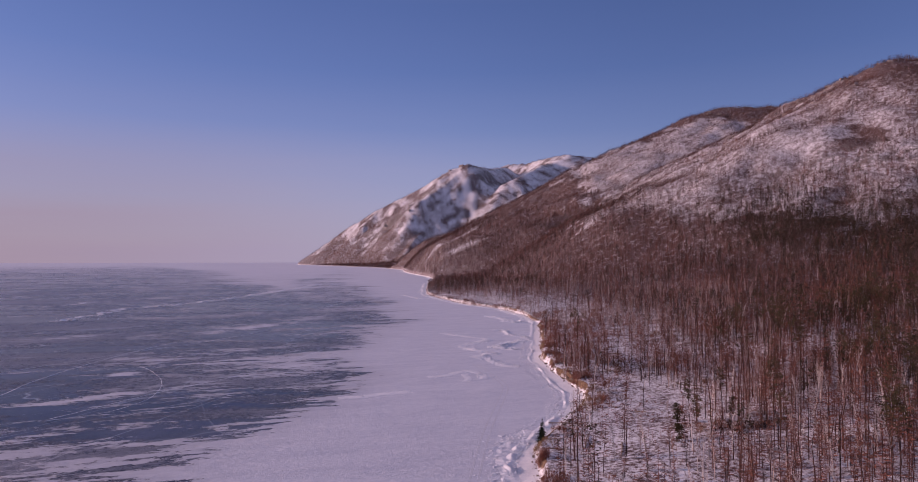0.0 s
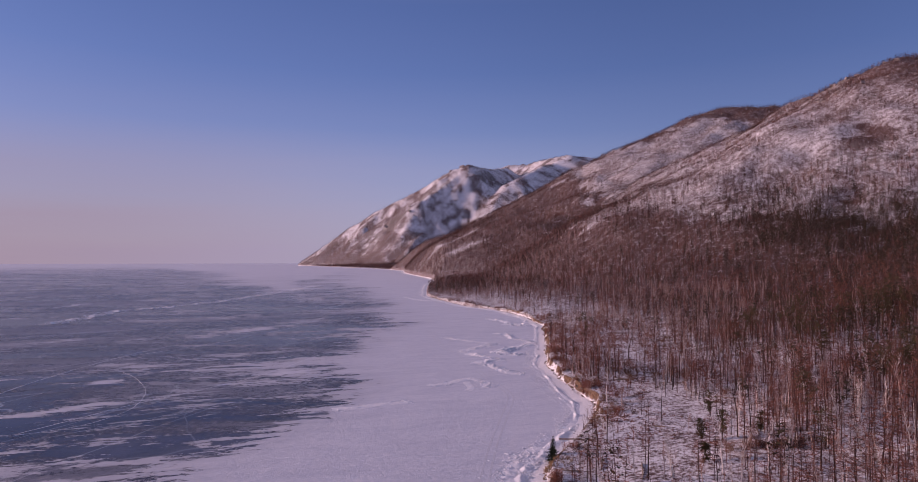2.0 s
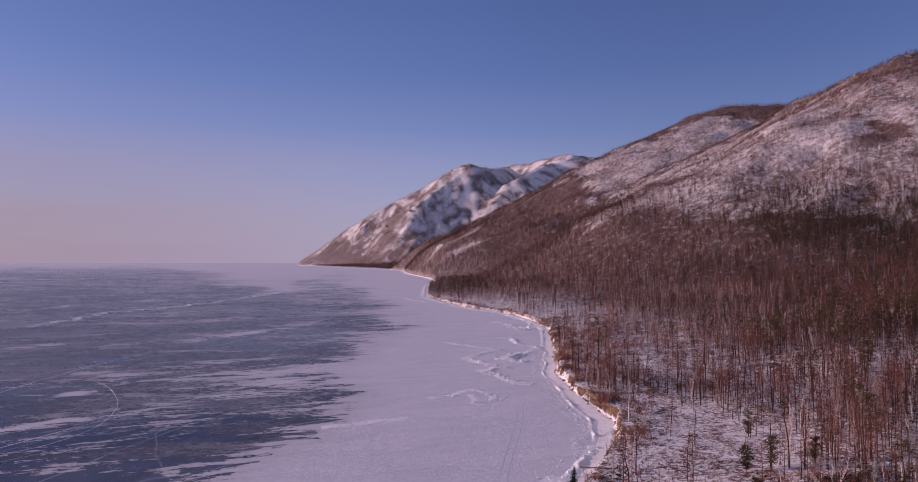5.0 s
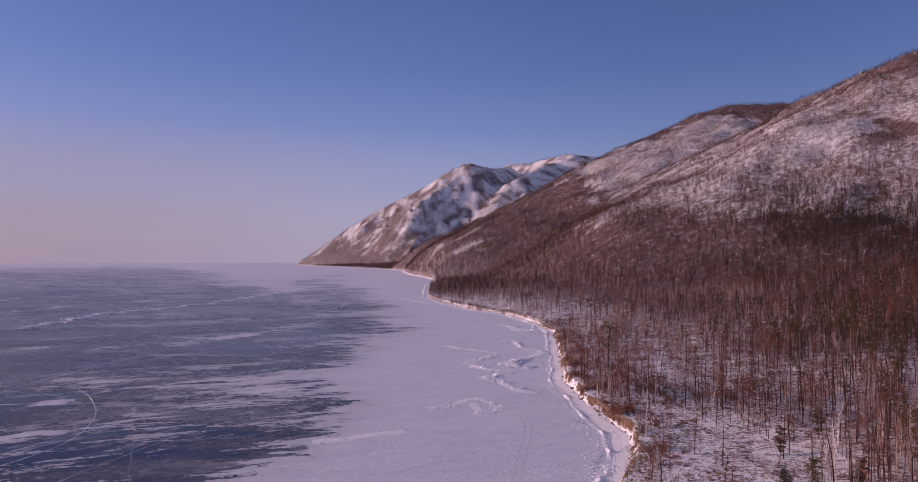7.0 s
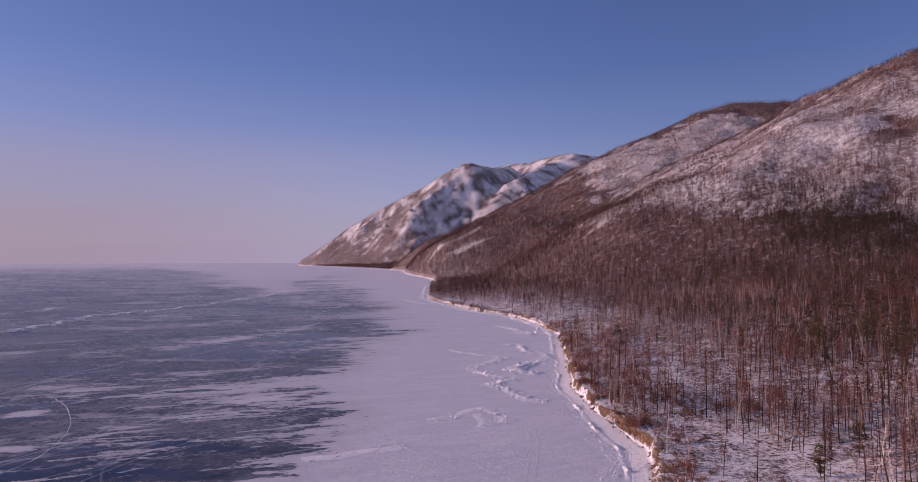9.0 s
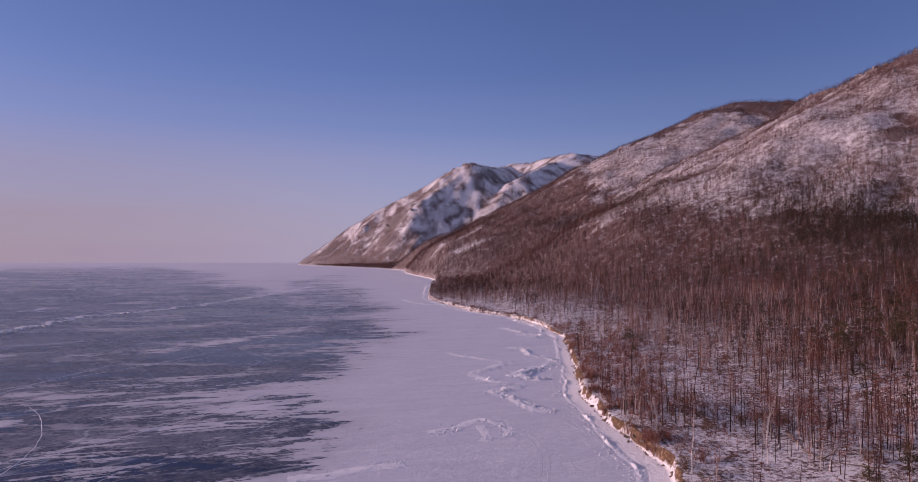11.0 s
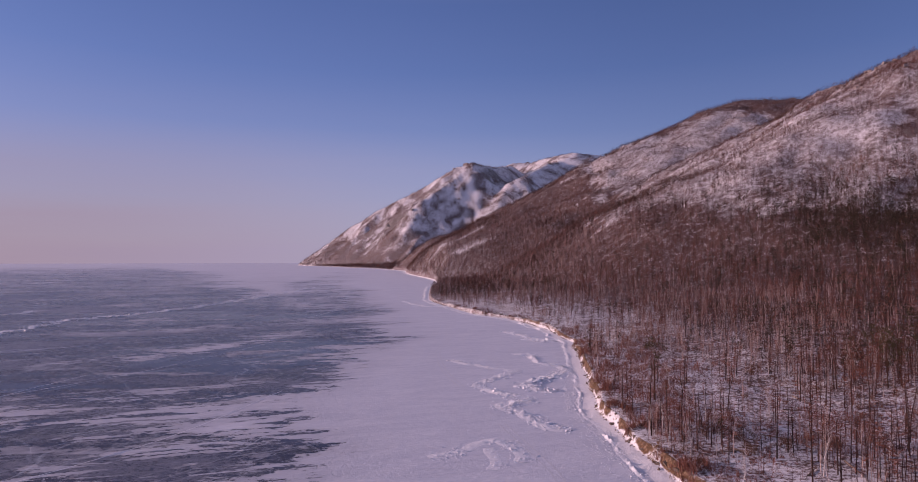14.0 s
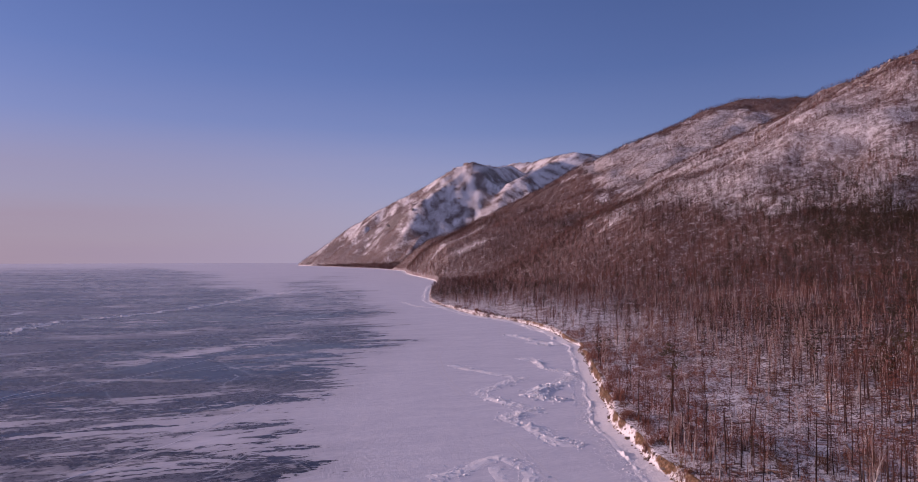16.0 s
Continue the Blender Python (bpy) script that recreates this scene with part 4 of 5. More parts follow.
def belt_rule(x, y, h, d, second, g):
    dens = np.exp(-((h - 68) / 32.0) ** 2) * np.clip((x - 0.42 * y) / 60, 0, 1) + 0.5 * fbm(x, y, 55.0, 3, 155) - 0.15
    return g.uniform(0, 1, len(x)) < dens, np.full(len(x), 0.9), np.full(len(x), 0.02)


plant("near_thicket", mid_template, 5, 240, 68, 262, 0.105, 10, near_rule, "thin bare larch and birch poles between the larger terrace trees", 0.85)
plant("mid_woods", mid_template, 0, 470, 262, 480, 0.086, 11, mid_rule, "bare brown larch and pale birch woods on the snowy terrace", 0.86)
plant("mid_woods", mid_template, -40, 430, 480, 640, 0.074, 12, mid_rule, "bare brown larch and birch woods behind the shore bend", 0.80)
plant("far_woods", far_template, -60, 760, 640, 1150, 0.098, 13, far_rule, "dense bare brown woods climbing the lower mountain slope", 0.82)
plant("far_woods", far_template, 430, 640, 480, 640, 0.095, 14, far_rule, "dark pine and larch woods on the rising slope")
plant("pine_woods", far_template, 150, 660, 330, 760, 0.085, 17, belt_rule, "dark olive pine woods on the lower mountain slope")
plant("far_woods", slope_template, -270, 1100, 1150, 2150, 0.092, 15, far_rule, "thin bare woods over snowy mountain slopes and crests", 0.88)
plant("distant_woods", tiny_template, -980, 1100, 2150, 3700, 0.036, 16, far_rule, "sparse distant woods dotting the snowy headland", 0.85)


# ---------------------------------------------------------------- shore ice, ridges, cracks and tracks
def along(pts, step):
    """Evenly spaced places along a line in plan, with the way across at each."""
    p = np.array(pts, float)
    seg = np.hypot(*np.diff(p, axis=0).T)
    s = np.concatenate([[0], np.cumsum(seg)])
    t = np.linspace(0, s[-1], max(2, int(s[-1] / step)))
    x, y = np.interp(t, s, p[:, 0]), np.interp(t, s, p[:, 1])
    wx, wy = np.gradient(x), np.gradient(y)
    n = np.hypot(wx, wy) + 1e-9
    return x, y, -wy / n, wx / n, t


def curve_through(pts, per=8):
    """A smooth line through a few places (Catmull-Rom)."""
    p = [np.array(q, float) for q in pts]
    p = [2 * p[0] - p[1]] + p + [2 * p[-1] - p[-2]]
    out = []
    for a, b_, c, d in zip(p, p[1:], p[2:], p[3:]):
        for i in range(per):
            t = i / per
            out.append(0.5 * (2 * b_ + (c - a) * t + (2 * a - 5 * b_ + 4 * c - d) * t * t + (3 * b_ - a - 3 * c + d) * t ** 3))
    return out + [p[-2]]


def drift_mesh(name, pts, width, height, seed, mat, wander=0.6, step=0.8):
    """A low uneven bank of snow along a line."""
    x, y, nx, ny, t = along(pts, step)
    off = wander * 2 * fbm(t, 0 * t + seed, 9.0, 3, 200 + seed)
    x, y = x + nx * off, y + ny * off
    ends = np.clip(np.minimum(t, t[-1] - t) / (4 * width), 0.05, 1)
    ends = ends * np.clip(0.5 + 3.4 * fbm(t, 0 * t + 3.7 * seed, 6.0, 4, 220 + seed), 0.02, 1.3)
    us = np.array([-1, -0.72, -0.42, -0.15, 0.12, 0.4, 0.7, 1.0])
    prof = np.array([-0.04, 0.16, 0.55, 0.95, 1.0, 0.62, 0.2, -0.04])
    V = []
    for u, q in zip(us, prof):
        px, py = x + nx * u * width * 0.5, y + ny * u * width * 0.5
        lump = np.clip(0.55 + 2.6 * fbm(px, py, 1.0, 3, 210 + seed), 0.0, 2)
        V.append(np.stack([px, py, height * q * ends * lump + 0.02 if q > 0 else 0 * px - 0.04], -1))
    V = np.stack(V, 1)
    n, k = V.shape[:2]
    idx = np.arange(n * k).reshape(n, k)
    q = np.stack([idx[:-1, :-1], idx[1:, :-1], idx[1:, 1:], idx[:-1, 1:]], -1).reshape(-1, 4)
    return mesh_from(name, V.reshape(-1, 3), q, mat, None, True)


def block_mesh(name, x, y, z, size, seed, mat, flat=0.6):
    """Many broken blocks, each a jittered slab or lump, joined."""
    g = np.random.default_rng(seed)
    cube = np.array([(a, b_, c) for a in (-1, 1) for b_ in (-1, 1) for c in (-1, 1)], float) * 0.5
    tri = np.array([(0, 1, 3), (0, 3, 2), (4, 6, 7), (4, 7, 5), (0, 4, 5), (0, 5, 1), (2, 3, 7), (2, 7, 6), (0, 2, 6), (0, 6, 4), (1, 5, 7), (1, 7, 3)])
    n = len(x)
    v = cube[None] * (1 + g.uniform(-0.45, 0.3, (n, 8, 3)))
    v = v * np.stack([size * g.uniform(0.7, 1.6, n), size * g.uniform(0.5, 1.2, n), size * flat * g.uniform(0.4, 1.3, n)], -1)[:, None, :]
    tilt, turn = g.normal(0, 0.45, n), g.uniform(0, 6.283, n)
    c, s = np.cos(tilt)[:, None], np.sin(tilt)[:, None]
    vy, vz = v[..., 1] * c - v[..., 2] * s, v[..., 1] * s + v[..., 2] * c
    c, s = np.cos(turn)[:, None], np.sin(turn)[:, None]
    vx, vy = v[..., 0] * c - vy * s, v[..., 0] * s + vy * c
    V = np.stack([vx + x[:, None], vy + y[:, None], vz + z[:, None]], -1).reshape(-1, 3)
    F = (tri[None] + (np.arange(n) * 8)[:, None, None]).reshape(-1, 3)
    return mesh_from(name, V, F, mat)


def strewn(pts, count, spread, seed):
    g = np.random.default_rng(seed)
    x, y, nx, ny, t = along(pts, 0.3)
    i = g.integers(0, len(x), count)
    clump = fbm(t[i], 0 * t[i], 6.0, 3, 300 + seed)
    keep = g.uniform(-0.5, 0.5, count) < clump + 0.12
    i = i[keep]
    w = g.normal(0, spread, len(i))
    return x[i] + nx[i] * w, y[i] + ny[i] * w, w, g


def blocks(root, x, y, z, size, seed, large):
    """The largest blocks as parts of their own, the rubble between them joined."""
    order = np.argsort(-size)
    for i in order[:large]:
        one = block_mesh("ice_block", np.zeros(1), np.zeros(1), np.zeros(1), size[i:i + 1], seed * 1000 + int(i), M_BLOCK)
        part("ice_block", one, root).location = (x[i], y[i], z[i])
    rest = order[large:]
    tagged(part("ice_rubble", block_mesh("ice_rubble", x[rest], y[rest], z[rest], size[rest], seed, M_BLOCK), root, "small tumbled white ice rubble"), kind="stuff")


def pressure_ridge(pts, width, height, per_metre, block, seed, label):
    root = tagged(new("pressure_ridge"), label, "ice ridge", "pressure ridges on the lake")
    line = curve_through(pts, 5)
    length = float(along(line, 1.0)[4][-1])
    part("drift", drift_mesh("drift", line, width * (0.45 if length > 300 else 1.0), height, seed, M_SNOW, width * (0.5 if length > 300 else 0.3), 0.5), root)
    x, y, w, g = strewn(line, int(length * per_metre * 1.8), width * 0.40, seed)
    size = 0.44 * block * g.lognormal(0, 0.5, len(x))
    z = size * 0.06 + height * 0.55 * np.exp(-(w / (0.4 * width)) ** 2) * g.uniform(0.2, 1.1, len(x))
    blocks(root, x, y, z, size, seed, 16)


RIDGE = "jumbled ridge of white ice blocks on the snowy lake"
pressure_ridge([(-8.7, 317.9), (3.9, 302.7), (10.8, 296.4), (18.3, 293.3)], 4.0, 0.35, 9, 0.42, 1, RIDGE)
pressure_ridge([(16.5, 294), (8, 281), (1.2, 270.6), (8.5, 258.2), (17.0, 250.4)], 4.6, 0.4, 12, 0.45, 2, RIDGE)
pressure_ridge([(17, 250.4), (10, 246), (7.2, 241.2), (12.8, 233.9), (17.0, 223.0), (22.6, 220.9)], 5.0, 0.45, 13, 0.48, 3, RIDGE)
pressure_ridge([(-10.3, 200.3), (-4.8, 203.9), (-0.3, 210.0), (3.7, 212.5), (7.5, 207), (8.6, 198)], 3.6, 0.2, 12, 0.36, 4, RIDGE)
pressure_ridge([(-35, 171), (-27, 174), (-22, 177.5), (-15, 181)], 4.0, 0.16, 7, 0.3, 15, "low rough patch of crumbled white ice on the lake snow")
pressure_ridge([(1.5, 207), (3.5, 200), (2.0, 194)], 3.0, 0.12, 8, 0.3, 14, RIDGE)
pressure_ridge([(18.4, 407.9), (28.6, 391.7), (33.9, 377.1), (42.8, 369.3)], 5.0, 0.6, 10, 0.7, 5, RIDGE)
pressure_ridge([(18.9, 333.6), (24.2, 329.4), (26.2, 311.6), (33.2, 303.6)], 4.0, 0.5, 10, 0.5, 6, RIDGE)
pressure_ridge([(33.2, 303.6), (34.2, 293.2), (28, 284), (25.5, 280.3)], 4.5, 0.6, 11, 0.6, 7, RIDGE)
pressure_ridge([(24.5, 281), (20.5, 274), (17.5, 270.5), (20.5, 264), (25.5, 261.5)], 4.6, 1.25, 14, 0.95, 8, "high heap of white and blue ice blocks on the lake")
pressure_ridge([(27.5, 378), (32, 371), (37, 367)], 3.5, 0.9, 9, 0.8, 18, "small heap of white ice blocks on the lake")
pressure_ridge([(-256, 380), (-262, 430), (-268, 473), (-245, 520), (-236, 560), (-230, 604), (-220, 740), (-215, 901)], 11.0, 0.18, 7, 0.8, 9, "long low ridge of broken white ice across the dark lake")
pressure_ridge([(-8, 590), (-30, 575), (-45, 600), (-60, 640)], 5.0, 0.4, 4, 0.6, 10, RIDGE)
pressure_ridge([(-342, 508), (-337, 524), (-345, 540)], 5.0, 0.5, 6, 0.6, 11, "short white ice heap out on the dark lake")


def shore_line(y0, y1, off, wave, seed):
    y = np.arange(y0, y1, 2.5)
    return list(zip(shore_x(y) + off + wave * fbm(y, 0 * y, 16.0, 3, 400 + seed), y))


def shore_bank(y0, y1, off, width, height, per_metre, block, seed, label, ridge=True):
    root = tagged(new("shore_ice"), label, "shore ice", "shore ice belts")
    line = shore_line(y0, y1, off, 2.0, seed)
    if ridge:
        part("drift", drift_mesh("drift", line, width * 0.8, height * 0.8, seed, M_SNOW, 0.7, 0.42 + 0.25 * width * (y0 > 460)), root)
    x, y, w, g = strewn(line, int((y1 - y0) * per_metre * 1.6), width * 0.45, seed)
    size = 0.45 * block * g.lognormal(0, 0.5, len(x))
    z = size * 0.1 + height * 0.6 * np.exp(-(w / (0.35 * width)) ** 2) * g.uniform(0.1, 1.0, len(x))
    blocks(root, x, y, z, size, seed + 50, 16)


BELT = "uneven belt of snow and broken ice along the shore"
PUSHED = "low snow ridge pushed up along the shore ice"
shore_bank(90, 160, -3.2, 3.6, 0.40, 24, 0.34, 21, BELT)
shore_bank(90, 168, -7.4, 1.5, 0.13, 14, 0.20, 22, PUSHED, False)
shore_bank(92, 140, -5.4, 4.2, 0.20, 34, 0.36, 23, BELT)
shore_bank(160, 300, -3.3, 1.8, 0.34, 9, 0.24, 24, BELT)
shore_bank(150, 262, -5.0, 1.3, 0.14, 15, 0.20, 25, PUSHED, False)
shore_bank(164, 300, -6.2, 1.3, 0.10, 11, 0.18, 31, PUSHED, False)
shore_bank(170, 330, -8.0, 0.9, 0.09, 6, 0.14, 26, "faint line of small ice lumps along the shore ice", False)
shore_bank(300, 470, -3.4, 3.0, 0.5, 4, 0.4, 27, BELT)
shore_bank(470, 700, -4.0, 4.0, 0.6, 3, 0.5, 28, BELT)
shore_bank(700, 1500, -3.0, 7.0, 1.0, 0.8, 0.9, 29, BELT)
shore_bank(1500, 2500, -4.0, 10.0, 1.6, 0.5, 1.2, 30, BELT)


def crack(pts, width, seed):
    line = curve_through(pts, 6)
    me = drift_mesh("ice_crack", line, width, 0.07, seed, M_SNOW, 0.2, 1.0)
    tagged(new("ice_crack", me), "thin white healed crack in dark lake ice", "ice crack", "cracks in the ice")


crack([(-122, 224), (-113, 215), (-102, 201), (-95, 188), (-91, 176), (-90.5, 167), (-94, 156), (-104, 148)], 0.2, 31)
crack([(-137, 150), (-137, 175.7), (-141.4, 196.5), (-143, 229.0), (-141.9, 257.4), (-137, 287)], 0.4, 32)
crack([(-172, 190), (-150, 240), (-118, 300), (-96, 372)], 0.35, 33)
crack([(-104, 150), (-92, 178), (-72, 214), (-60, 262)], 0.32, 34)
crack([(-215, 330), (-170, 372), (-120, 455), (-100, 560)], 0.45, 37)
crack([(-300, 470), (-232, 640), (-190, 860), (-180, 1100)], 0.7, 38)
crack([(-420, 560), (-380, 700), (-300, 1000)], 0.7, 39)


def rut_material():
    m, t, b = material("packed_snow", 0.6, 0.3)
    n = noise_tex(t, coords(t), 1.6, 5, 0.6)
    t.links.new(ramp(t, n, [(0.3, (0.53, 0.54, 0.58)), (0.7, (0.68, 0.68, 0.71))]), b.inputs["Base Color"])
    return m


M_RUT = rut_material()


def vehicle_track(pts, gauge, seed, label):
    root = tagged(new("vehicle_track"), label, "wheel track", "wheel tracks on the snow")
    line = curve_through(pts, 8)
    for side in (-0.5, 0.5):
        x, y, nx, ny, t = along(line, 0.8)
        x, y = x + nx * gauge * side, y + ny * gauge * side
        V = np.stack([np.stack([x + nx * u, y + ny * u, 0 * x + h], -1) for u, h in ((-0.24, 0.004), (-0.17, 0.022), (-0.11, 0.012), (0.11, 0.012), (0.17, 0.022), (0.24, 0.004))], 1)
        n, k = V.shape[:2]
        idx = np.arange(n * k).reshape(n, k)
        q = np.stack([idx[:-1, :-1], idx[1:, :-1], idx[1:, 1:], idx[:-1, 1:]], -1).reshape(-1, 4)
        part("rut", mesh_from("rut", V.reshape(-1, 3), q, M_RUT), root)


TRACK = "pair of packed wheel ruts across the lake snow"
vehicle_track([(-6, 420), (-8.6, 392.1), (-14.1, 347.4), (-13.8, 326.9), (-10.0, 293.5), (-3.8, 266.8)], 1.7, 1, TRACK)
vehicle_track([(6, 226), (10.5, 208), (14.1, 192.1), (14.1, 181.1), (10.3, 159.7), (6, 135), (1, 95)], 1.6, 2, TRACK)


# ---------------------------------------------------------------- undergrowth, logs and stones on the terrace
def shrub_shape(rng, height):
    s = Shape()
    for _ in range(26):
        a = Vector((rng.gauss(0, 0.22), rng.gauss(0, 0.22), -0.1)) * height
        w = rng.uniform(0, 6.283)
        out = rng.uniform(0.1, 0.7)
        b_ = a + Vector((math.cos(w) * out, math.sin(w) * out, rng.uniform(0.55, 1.0))) * height
        s.spike(a, b_, 0.022)
        for _ in range(5):
            q = a.lerp(b_, rng.uniform(0.3, 0.95))
            s.spike(q, q + Vector((rng.uniform(-0.35, 0.35), rng.uniform(-0.35, 0.35), rng.uniform(0.0, 0.4))) * height, 0.013)
    return s


def place_shrubs():
    srng = random.Random(23)
    masters = [tagged(new("shrub", shrub_shape(srng, h).mesh("shrub", M_SHRUB)), "leafless red-brown shrub in the snow", "shrub", "shrubs on the terrace") for h in (1.3, 1.8, 2.3)]
    x, y, g = scatter(5, 200, 100, 270, 0.05, 41)
    h, d, second = land(x, y)
    clump = fbm(x, y, 18.0, 3, 161) + 0.7 * np.exp(-((x - 74) / 5) ** 2 - ((y - 146) / 3) ** 2) + 0.35 * np.exp(-((x - 47) / 9) ** 2 - ((y - 192) / 6) ** 2)
    keep = np.flatnonzero((d > 1.2) & (x < 0.82 * y + 8) & ((clump > 0.24) | ((d < 8) & (clump > -0.05))))
    for n, i in enumerate(keep[:290]):
        s = g.uniform(0.6, 1.2)
        m = pose(x[i], y[i], h[i], 0, 0, g.uniform(0, 360)) @ Matrix.Diagonal((s, s, s, 1))
        ob = masters[n] if n < 3 else copy_thing(masters[n % 3], Matrix())
        ob.matrix_basis = m


def dark_thicket():
    """A low dark thicket of bare bushes in the glade."""
    trng = random.Random(97)
    g = np.random.default_rng(97)
    x, y = 61.5 + g.normal(0, 4.2, 46), 121.5 + g.normal(0, 0.9, 46)
    h, _, _ = land(x, y)
    templates = [shrub_shape(trng, tall).arrays() for tall in (1.0, 1.4, 1.8)]
    joined("bush_thicket", templates, x, y, h, g.uniform(0.7, 1.2, 46), g.integers(0, 3, 46), np.full(46, 0.02), "low dark brown thicket of bare bushes in the snowy glade", "bushes")


def outcrops():
    """Bare rock ribs standing out of the mountain slopes."""
    g = np.random.default_rng(103)
    zones = ((420, 700, 760, 1250, 260, 3.2), (480, 700, 1440, 1600, 60, 5.0), (-420, 320, 2700, 3300, 150, 8.0))
    for x0, x1, y0, y1, count, size in zones:
        x, y = g.uniform(x0, x1, count * 6), g.uniform(y0, y1, count * 6)
        rib = np.abs(fbm(x + 0.6 * y, y, 120.0, 3, 203))
        h, d, _ = land(x, y)
        keep = np.flatnonzero((rib < 0.035) & (h > 165))[:count]
        s = size * g.lognormal(0, 0.45, len(keep))
        me = block_mesh("rock_outcrops", x[keep], y[keep], h[keep] + 0.05 * s, s, 107 + count, M_CRAG, 0.75)
        tagged(new("rock_outcrops", me), "pale weathered rock ribs on the snowy mountain slope", "rocks", kind="stuff")


def place_logs():
    lrng = random.Random(29)
    masters = []
    for length in (6.0, 8.5, 4.5):
        s = Shape()
        path = [Vector((length * (i / 5 - 0.5), 0.12 * lrng.uniform(-1, 1), 0.10 + 0.03 * lrng.uniform(-1, 1))) for i in range(6)]
        s.limb(path, [0.15, 0.14, 0.125, 0.105, 0.08, 0.045], 7)
        for _ in range(9):
            a = on_stem(path, lrng.uniform(0.3, 0.98))
            s.spike(a, a + Vector((lrng.uniform(0, 0.6), lrng.uniform(-0.8, 0.8), lrng.uniform(0.1, 0.9))), 0.03)
        masters.append(tagged(new("fallen_log", s.mesh("fallen_log", M_LOG)), "weathered fallen tree trunk lying in the snow", "log", "fallen logs"))
    x, y, g = scatter(10, 190, 104, 262, 0.0036, 43)
    h, d, second = land(x, y)
    x[0], y[0], x[1], y[1] = 57.5, 127.8, 60.0, 131.0
    h, d, second = land(x, y)
    keep = np.flatnonzero((d > 3) & (x < 0.82 * y + 6))
    for n, i in enumerate(keep[:80]):
        ob = masters[n] if n < 3 else copy_thing(masters[n % 3], Matrix())
        ob.matrix_basis = pose(x[i], y[i], h[i] + 0.08, 0, g.normal(-3, 4), g.uniform(0, 360))


def place_grass():
    """Dry grass and small stones along the scarp."""
    s = Shape()
    grng = random.Random(31)
    g = np.random.default_rng(47)
    y = g.uniform(95, 520, 9000)
    y = np.where(g.uniform(0, 1, len(y)) < 0.6, 95 + (y - 95) * 0.45, y)
    off = np.abs(g.normal(0, 2.8, len(y))) + 1.0
    x = shore_x(y) + off
    h, d, _ = land(x, y)
    ok = np.flatnonzero(fbm(x, y, 9.0, 3, 171) > 0.12)
    for i in ok[:1300]:
        a = Vector((x[i], y[i], h[i] - 0.05))
        for _ in range(3):
            s.spike(a + Vector((grng.gauss(0, 0.15), grng.gauss(0, 0.15), 0)), a + Vector((grng.gauss(0, 0.3), grng.gauss(0, 0.3), grng.uniform(0.3, 0.8))), 0.05)
    tagged(new("dry_grass", s.mesh("dry_grass", M_GRASS)), "tawny dry grass tufts along the sandy shore scarp", "grass", kind="stuff")
    y = g.uniform(95, 640, 1500)
    x = shore_x(y) + g.normal(1.7, 0.5, len(y))
    h, d, _ = land(x, y)
    size = 0.20 * g.lognormal(0, 0.5, len(y)) * (1 + y / 700)
    tagged(new("shore_stones", block_mesh("shore_stones", x, y, np.maximum(h, 0) + 0.02, size, 49, M_ROCK, 0.8)), "tan stones and clods along the foot of the shore scarp", "stones", kind="stuff")


def saplings():
    x, y, g = scatter(8, 230, 98, 264, 0.11, 53)
    h, d, second = land(x, y)
    keep = (d > 2.5) & (x < 0.84 * y + 14) & (fbm(x, y, 26.0, 3, 181) > -0.06)
    x, y, h = x[keep], y[keep], h[keep]
    srng = random.Random(59)
    templates = []
    for _ in range(6):
        s = Shape()
        tall = srng.uniform(1.2, 4.5)
        path = stem(srng, tall, 0.12, 3)
        s.limb(path, [0.035, 0.03, 0.02, 0.008], 3, 0.25)
        for _ in range(13):
            a = on_stem(path, srng.uniform(0.2, 0.97))
            s.spike(a, a + Vector((srng.uniform(-0.6, 0.6), srng.uniform(-0.6, 0.6), srng.uniform(0.15, 0.8))) * 0.22 * tall, 0.014, 0.30)
        templates.append(s.arrays())
    pick = g.integers(0, 6, len(x))
    joined("saplings", templates, x, y, h, g.uniform(0.7, 1.3, len(x)), pick, g.normal(0.05, 0.12, len(x)), "thin bare saplings between the terrace trees", "saplings")


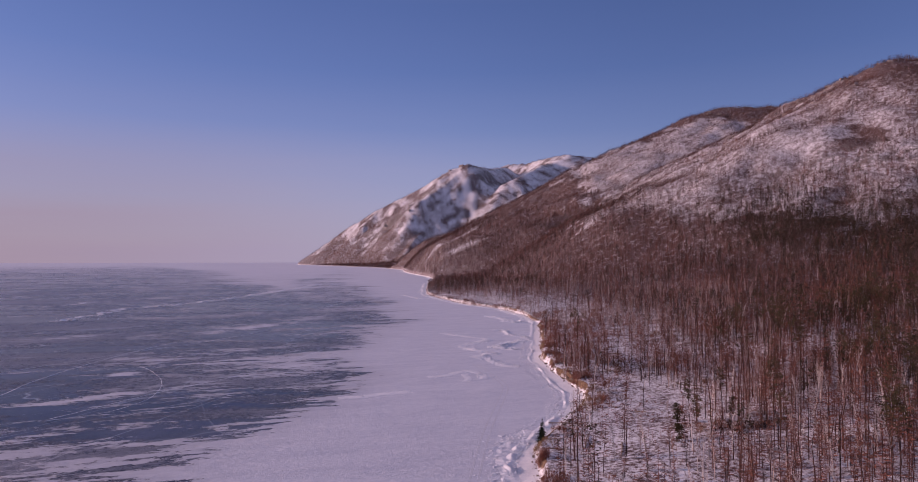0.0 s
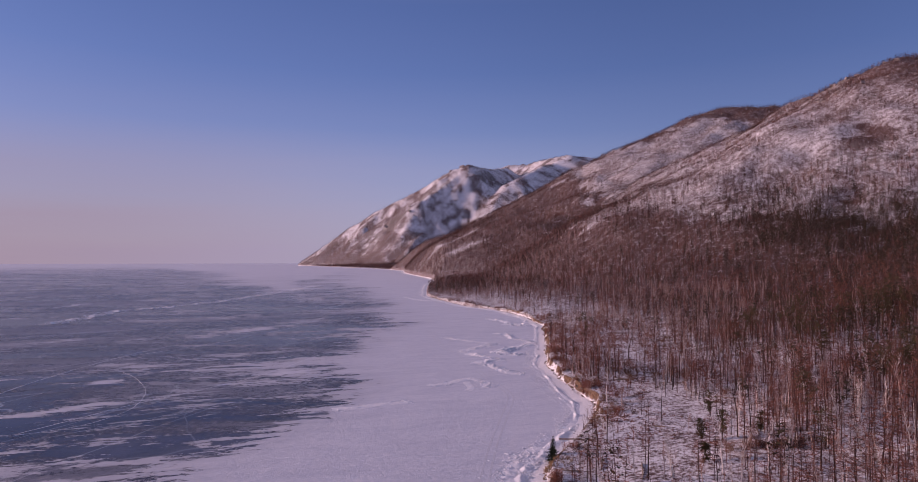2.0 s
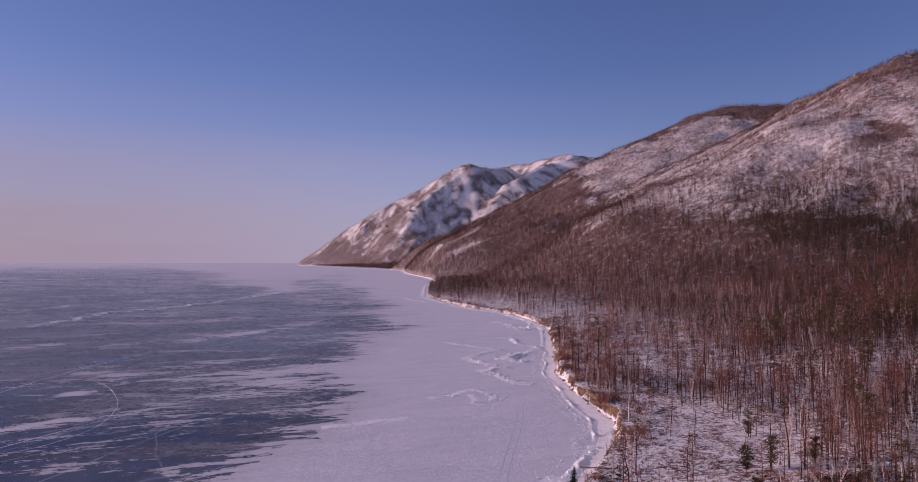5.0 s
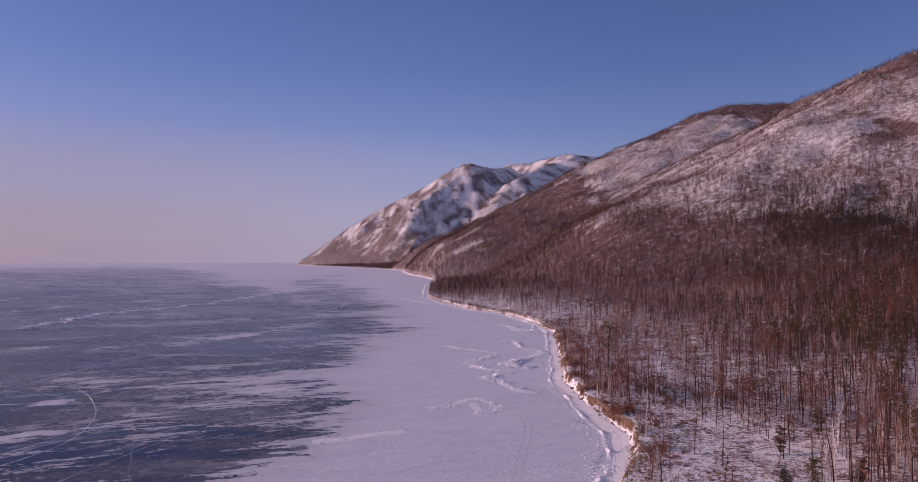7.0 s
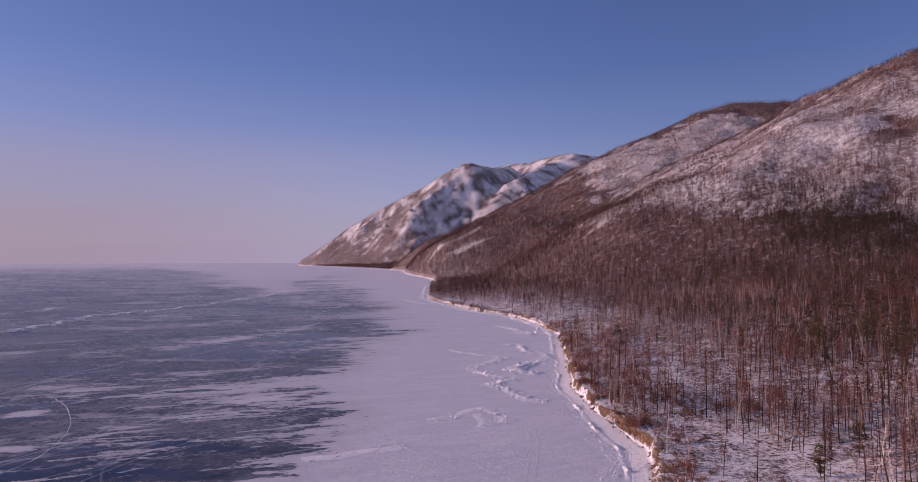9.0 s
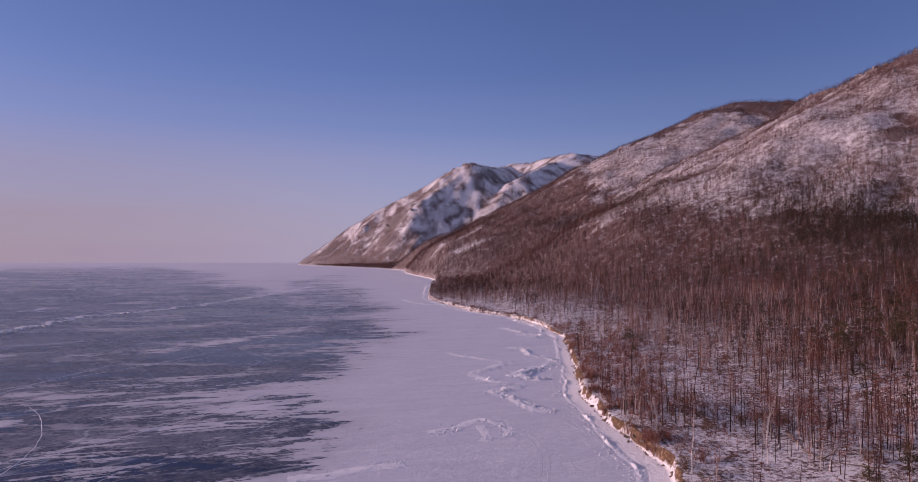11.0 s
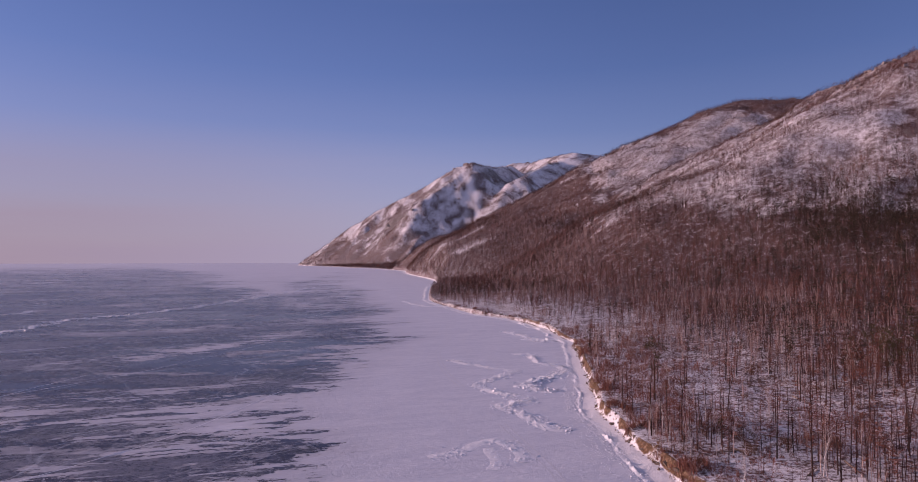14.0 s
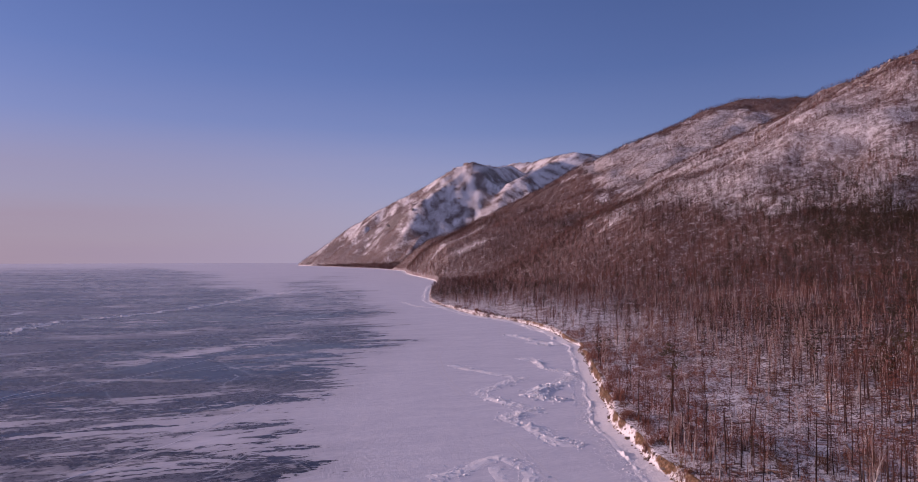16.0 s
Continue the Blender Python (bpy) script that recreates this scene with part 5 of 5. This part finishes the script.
def bank_brush():
    """Bare brush and bushes crowding the top of the scarp."""
    g = np.random.default_rng(61)
    y = np.where(g.uniform(0, 1, 5200) < 0.5, g.uniform(97, 260, 5200), g.uniform(240, 620, 5200))
    x = shore_x(y) + 1.6 + np.abs(g.normal(0, 3.4, len(y)))
    keep = (np.hypot(x - 18.2, (y - 128) * 0.7) > 5.0) & (fbm(x, y, 5.5, 3, 191) + 0.5 * fbm(x, y, 25.0, 2, 193) > 0.12)
    x, y = x[keep], y[keep]
    h, d, _ = land(x, y)
    brng = random.Random(67)
    templates = []
    for _ in range(6):
        s = Shape()
        tall = brng.uniform(0.9, 2.6)
        for _ in range(20):
            a = Vector((brng.gauss(0, 0.25), brng.gauss(0, 0.25), 0))
            w, out = brng.uniform(0, 6.283), brng.uniform(0.05, 0.45)
            b_ = a + Vector((math.cos(w) * out, math.sin(w) * out, brng.uniform(0.5, 1.0))) * tall
            q = a.lerp(b_, brng.uniform(0, 0.5))
            s.sliver(q, b_, 0.035, brng, 0.42 + brng.uniform(-0.2, 0.15))
        templates.append(s.arrays())
    joined("bank_brush", templates, x, y, h - 0.1, g.uniform(0.6, 1.2, len(x)), g.integers(0, 6, len(x)), g.normal(0, 0.08, len(x)), "bare red-brown brush along the top of the shore scarp", "brush")


def tussocks():
    """Dry grass tussocks poking through the terrace snow."""
    x, y, g = scatter(6, 170, 98, 260, 0.55, 71)
    keep = (x > shore_x(y) + 2.8) & (x < 0.82 * y + 6) & (fbm(x, y, 13.0, 4, 195) + g.uniform(-0.25, 0.25, len(x)) > 0.13)
    x, y = x[keep], y[keep]
    h, d, _ = land(x, y)
    trng = random.Random(73)
    templates = []
    for _ in range(5):
        s = Shape()
        for _ in range(7):
            a = Vector((trng.gauss(0, 0.16), trng.gauss(0, 0.16), -0.05))
            s.sliver(a, a + Vector((trng.gauss(0, 0.22), trng.gauss(0, 0.22), trng.uniform(0.18, 0.5))), 0.05, trng, 0.40 + trng.uniform(-0.15, 0.12))
        templates.append(s.arrays())
    joined("dry_tussocks", templates, x, y, h, g.uniform(0.7, 1.5, len(x)), g.integers(0, 5, len(x)), g.normal(0, 0.06, len(x)), "brown dry tussocks scattered through the terrace snow", "grass")


def understorey():
    """Red-brown brush between the terrace trees, thickest behind the scarp."""
    g = np.random.default_rng(83)
    y = g.uniform(170, 400, 9000)
    d = np.abs(g.normal(0, 30, len(y))) + 3.0
    x = shore_x(y) + d
    clump = fbm(x, y, 16.0, 3, 197) + 0.30 * np.exp(-(d / 16) ** 2) * np.clip((y - 190) / 20, 0, 1)
    keep = np.flatnonzero((clump > 0.12) & (np.hypot(x - 51, y - 191) > 14))[:1100]
    x, y = x[keep], y[keep]
    h, _, _ = land(x, y)
    brng = random.Random(89)
    templates = []
    for _ in range(7):
        s = Shape()
        tall = brng.uniform(1.6, 4.6)
        for _ in range(24):
            a = Vector((brng.gauss(0, 0.5), brng.gauss(0, 0.5), 0))
            w, out = brng.uniform(0, 6.283), brng.uniform(0.05, 0.35)
            b_ = a + Vector((math.cos(w) * out, math.sin(w) * out, brng.uniform(0.5, 1.0))) * tall
            q = a.lerp(b_, brng.uniform(0, 0.5))
            s.sliver(q, b_, 0.040, brng, 0.46 + brng.uniform(-0.16, 0.14))
        templates.append(s.arrays())
    joined("understorey_brush", templates, x, y, h - 0.1, g.uniform(0.6, 1.2, len(x)), g.integers(0, 7, len(x)), g.normal(0, 0.05, len(x)), "bare red-brown brush under the terrace trees", "brush")


place_shrubs()
dark_thicket()
outcrops()
bank_brush()
understorey()
tussocks()
place_logs()
place_grass()
saplings()
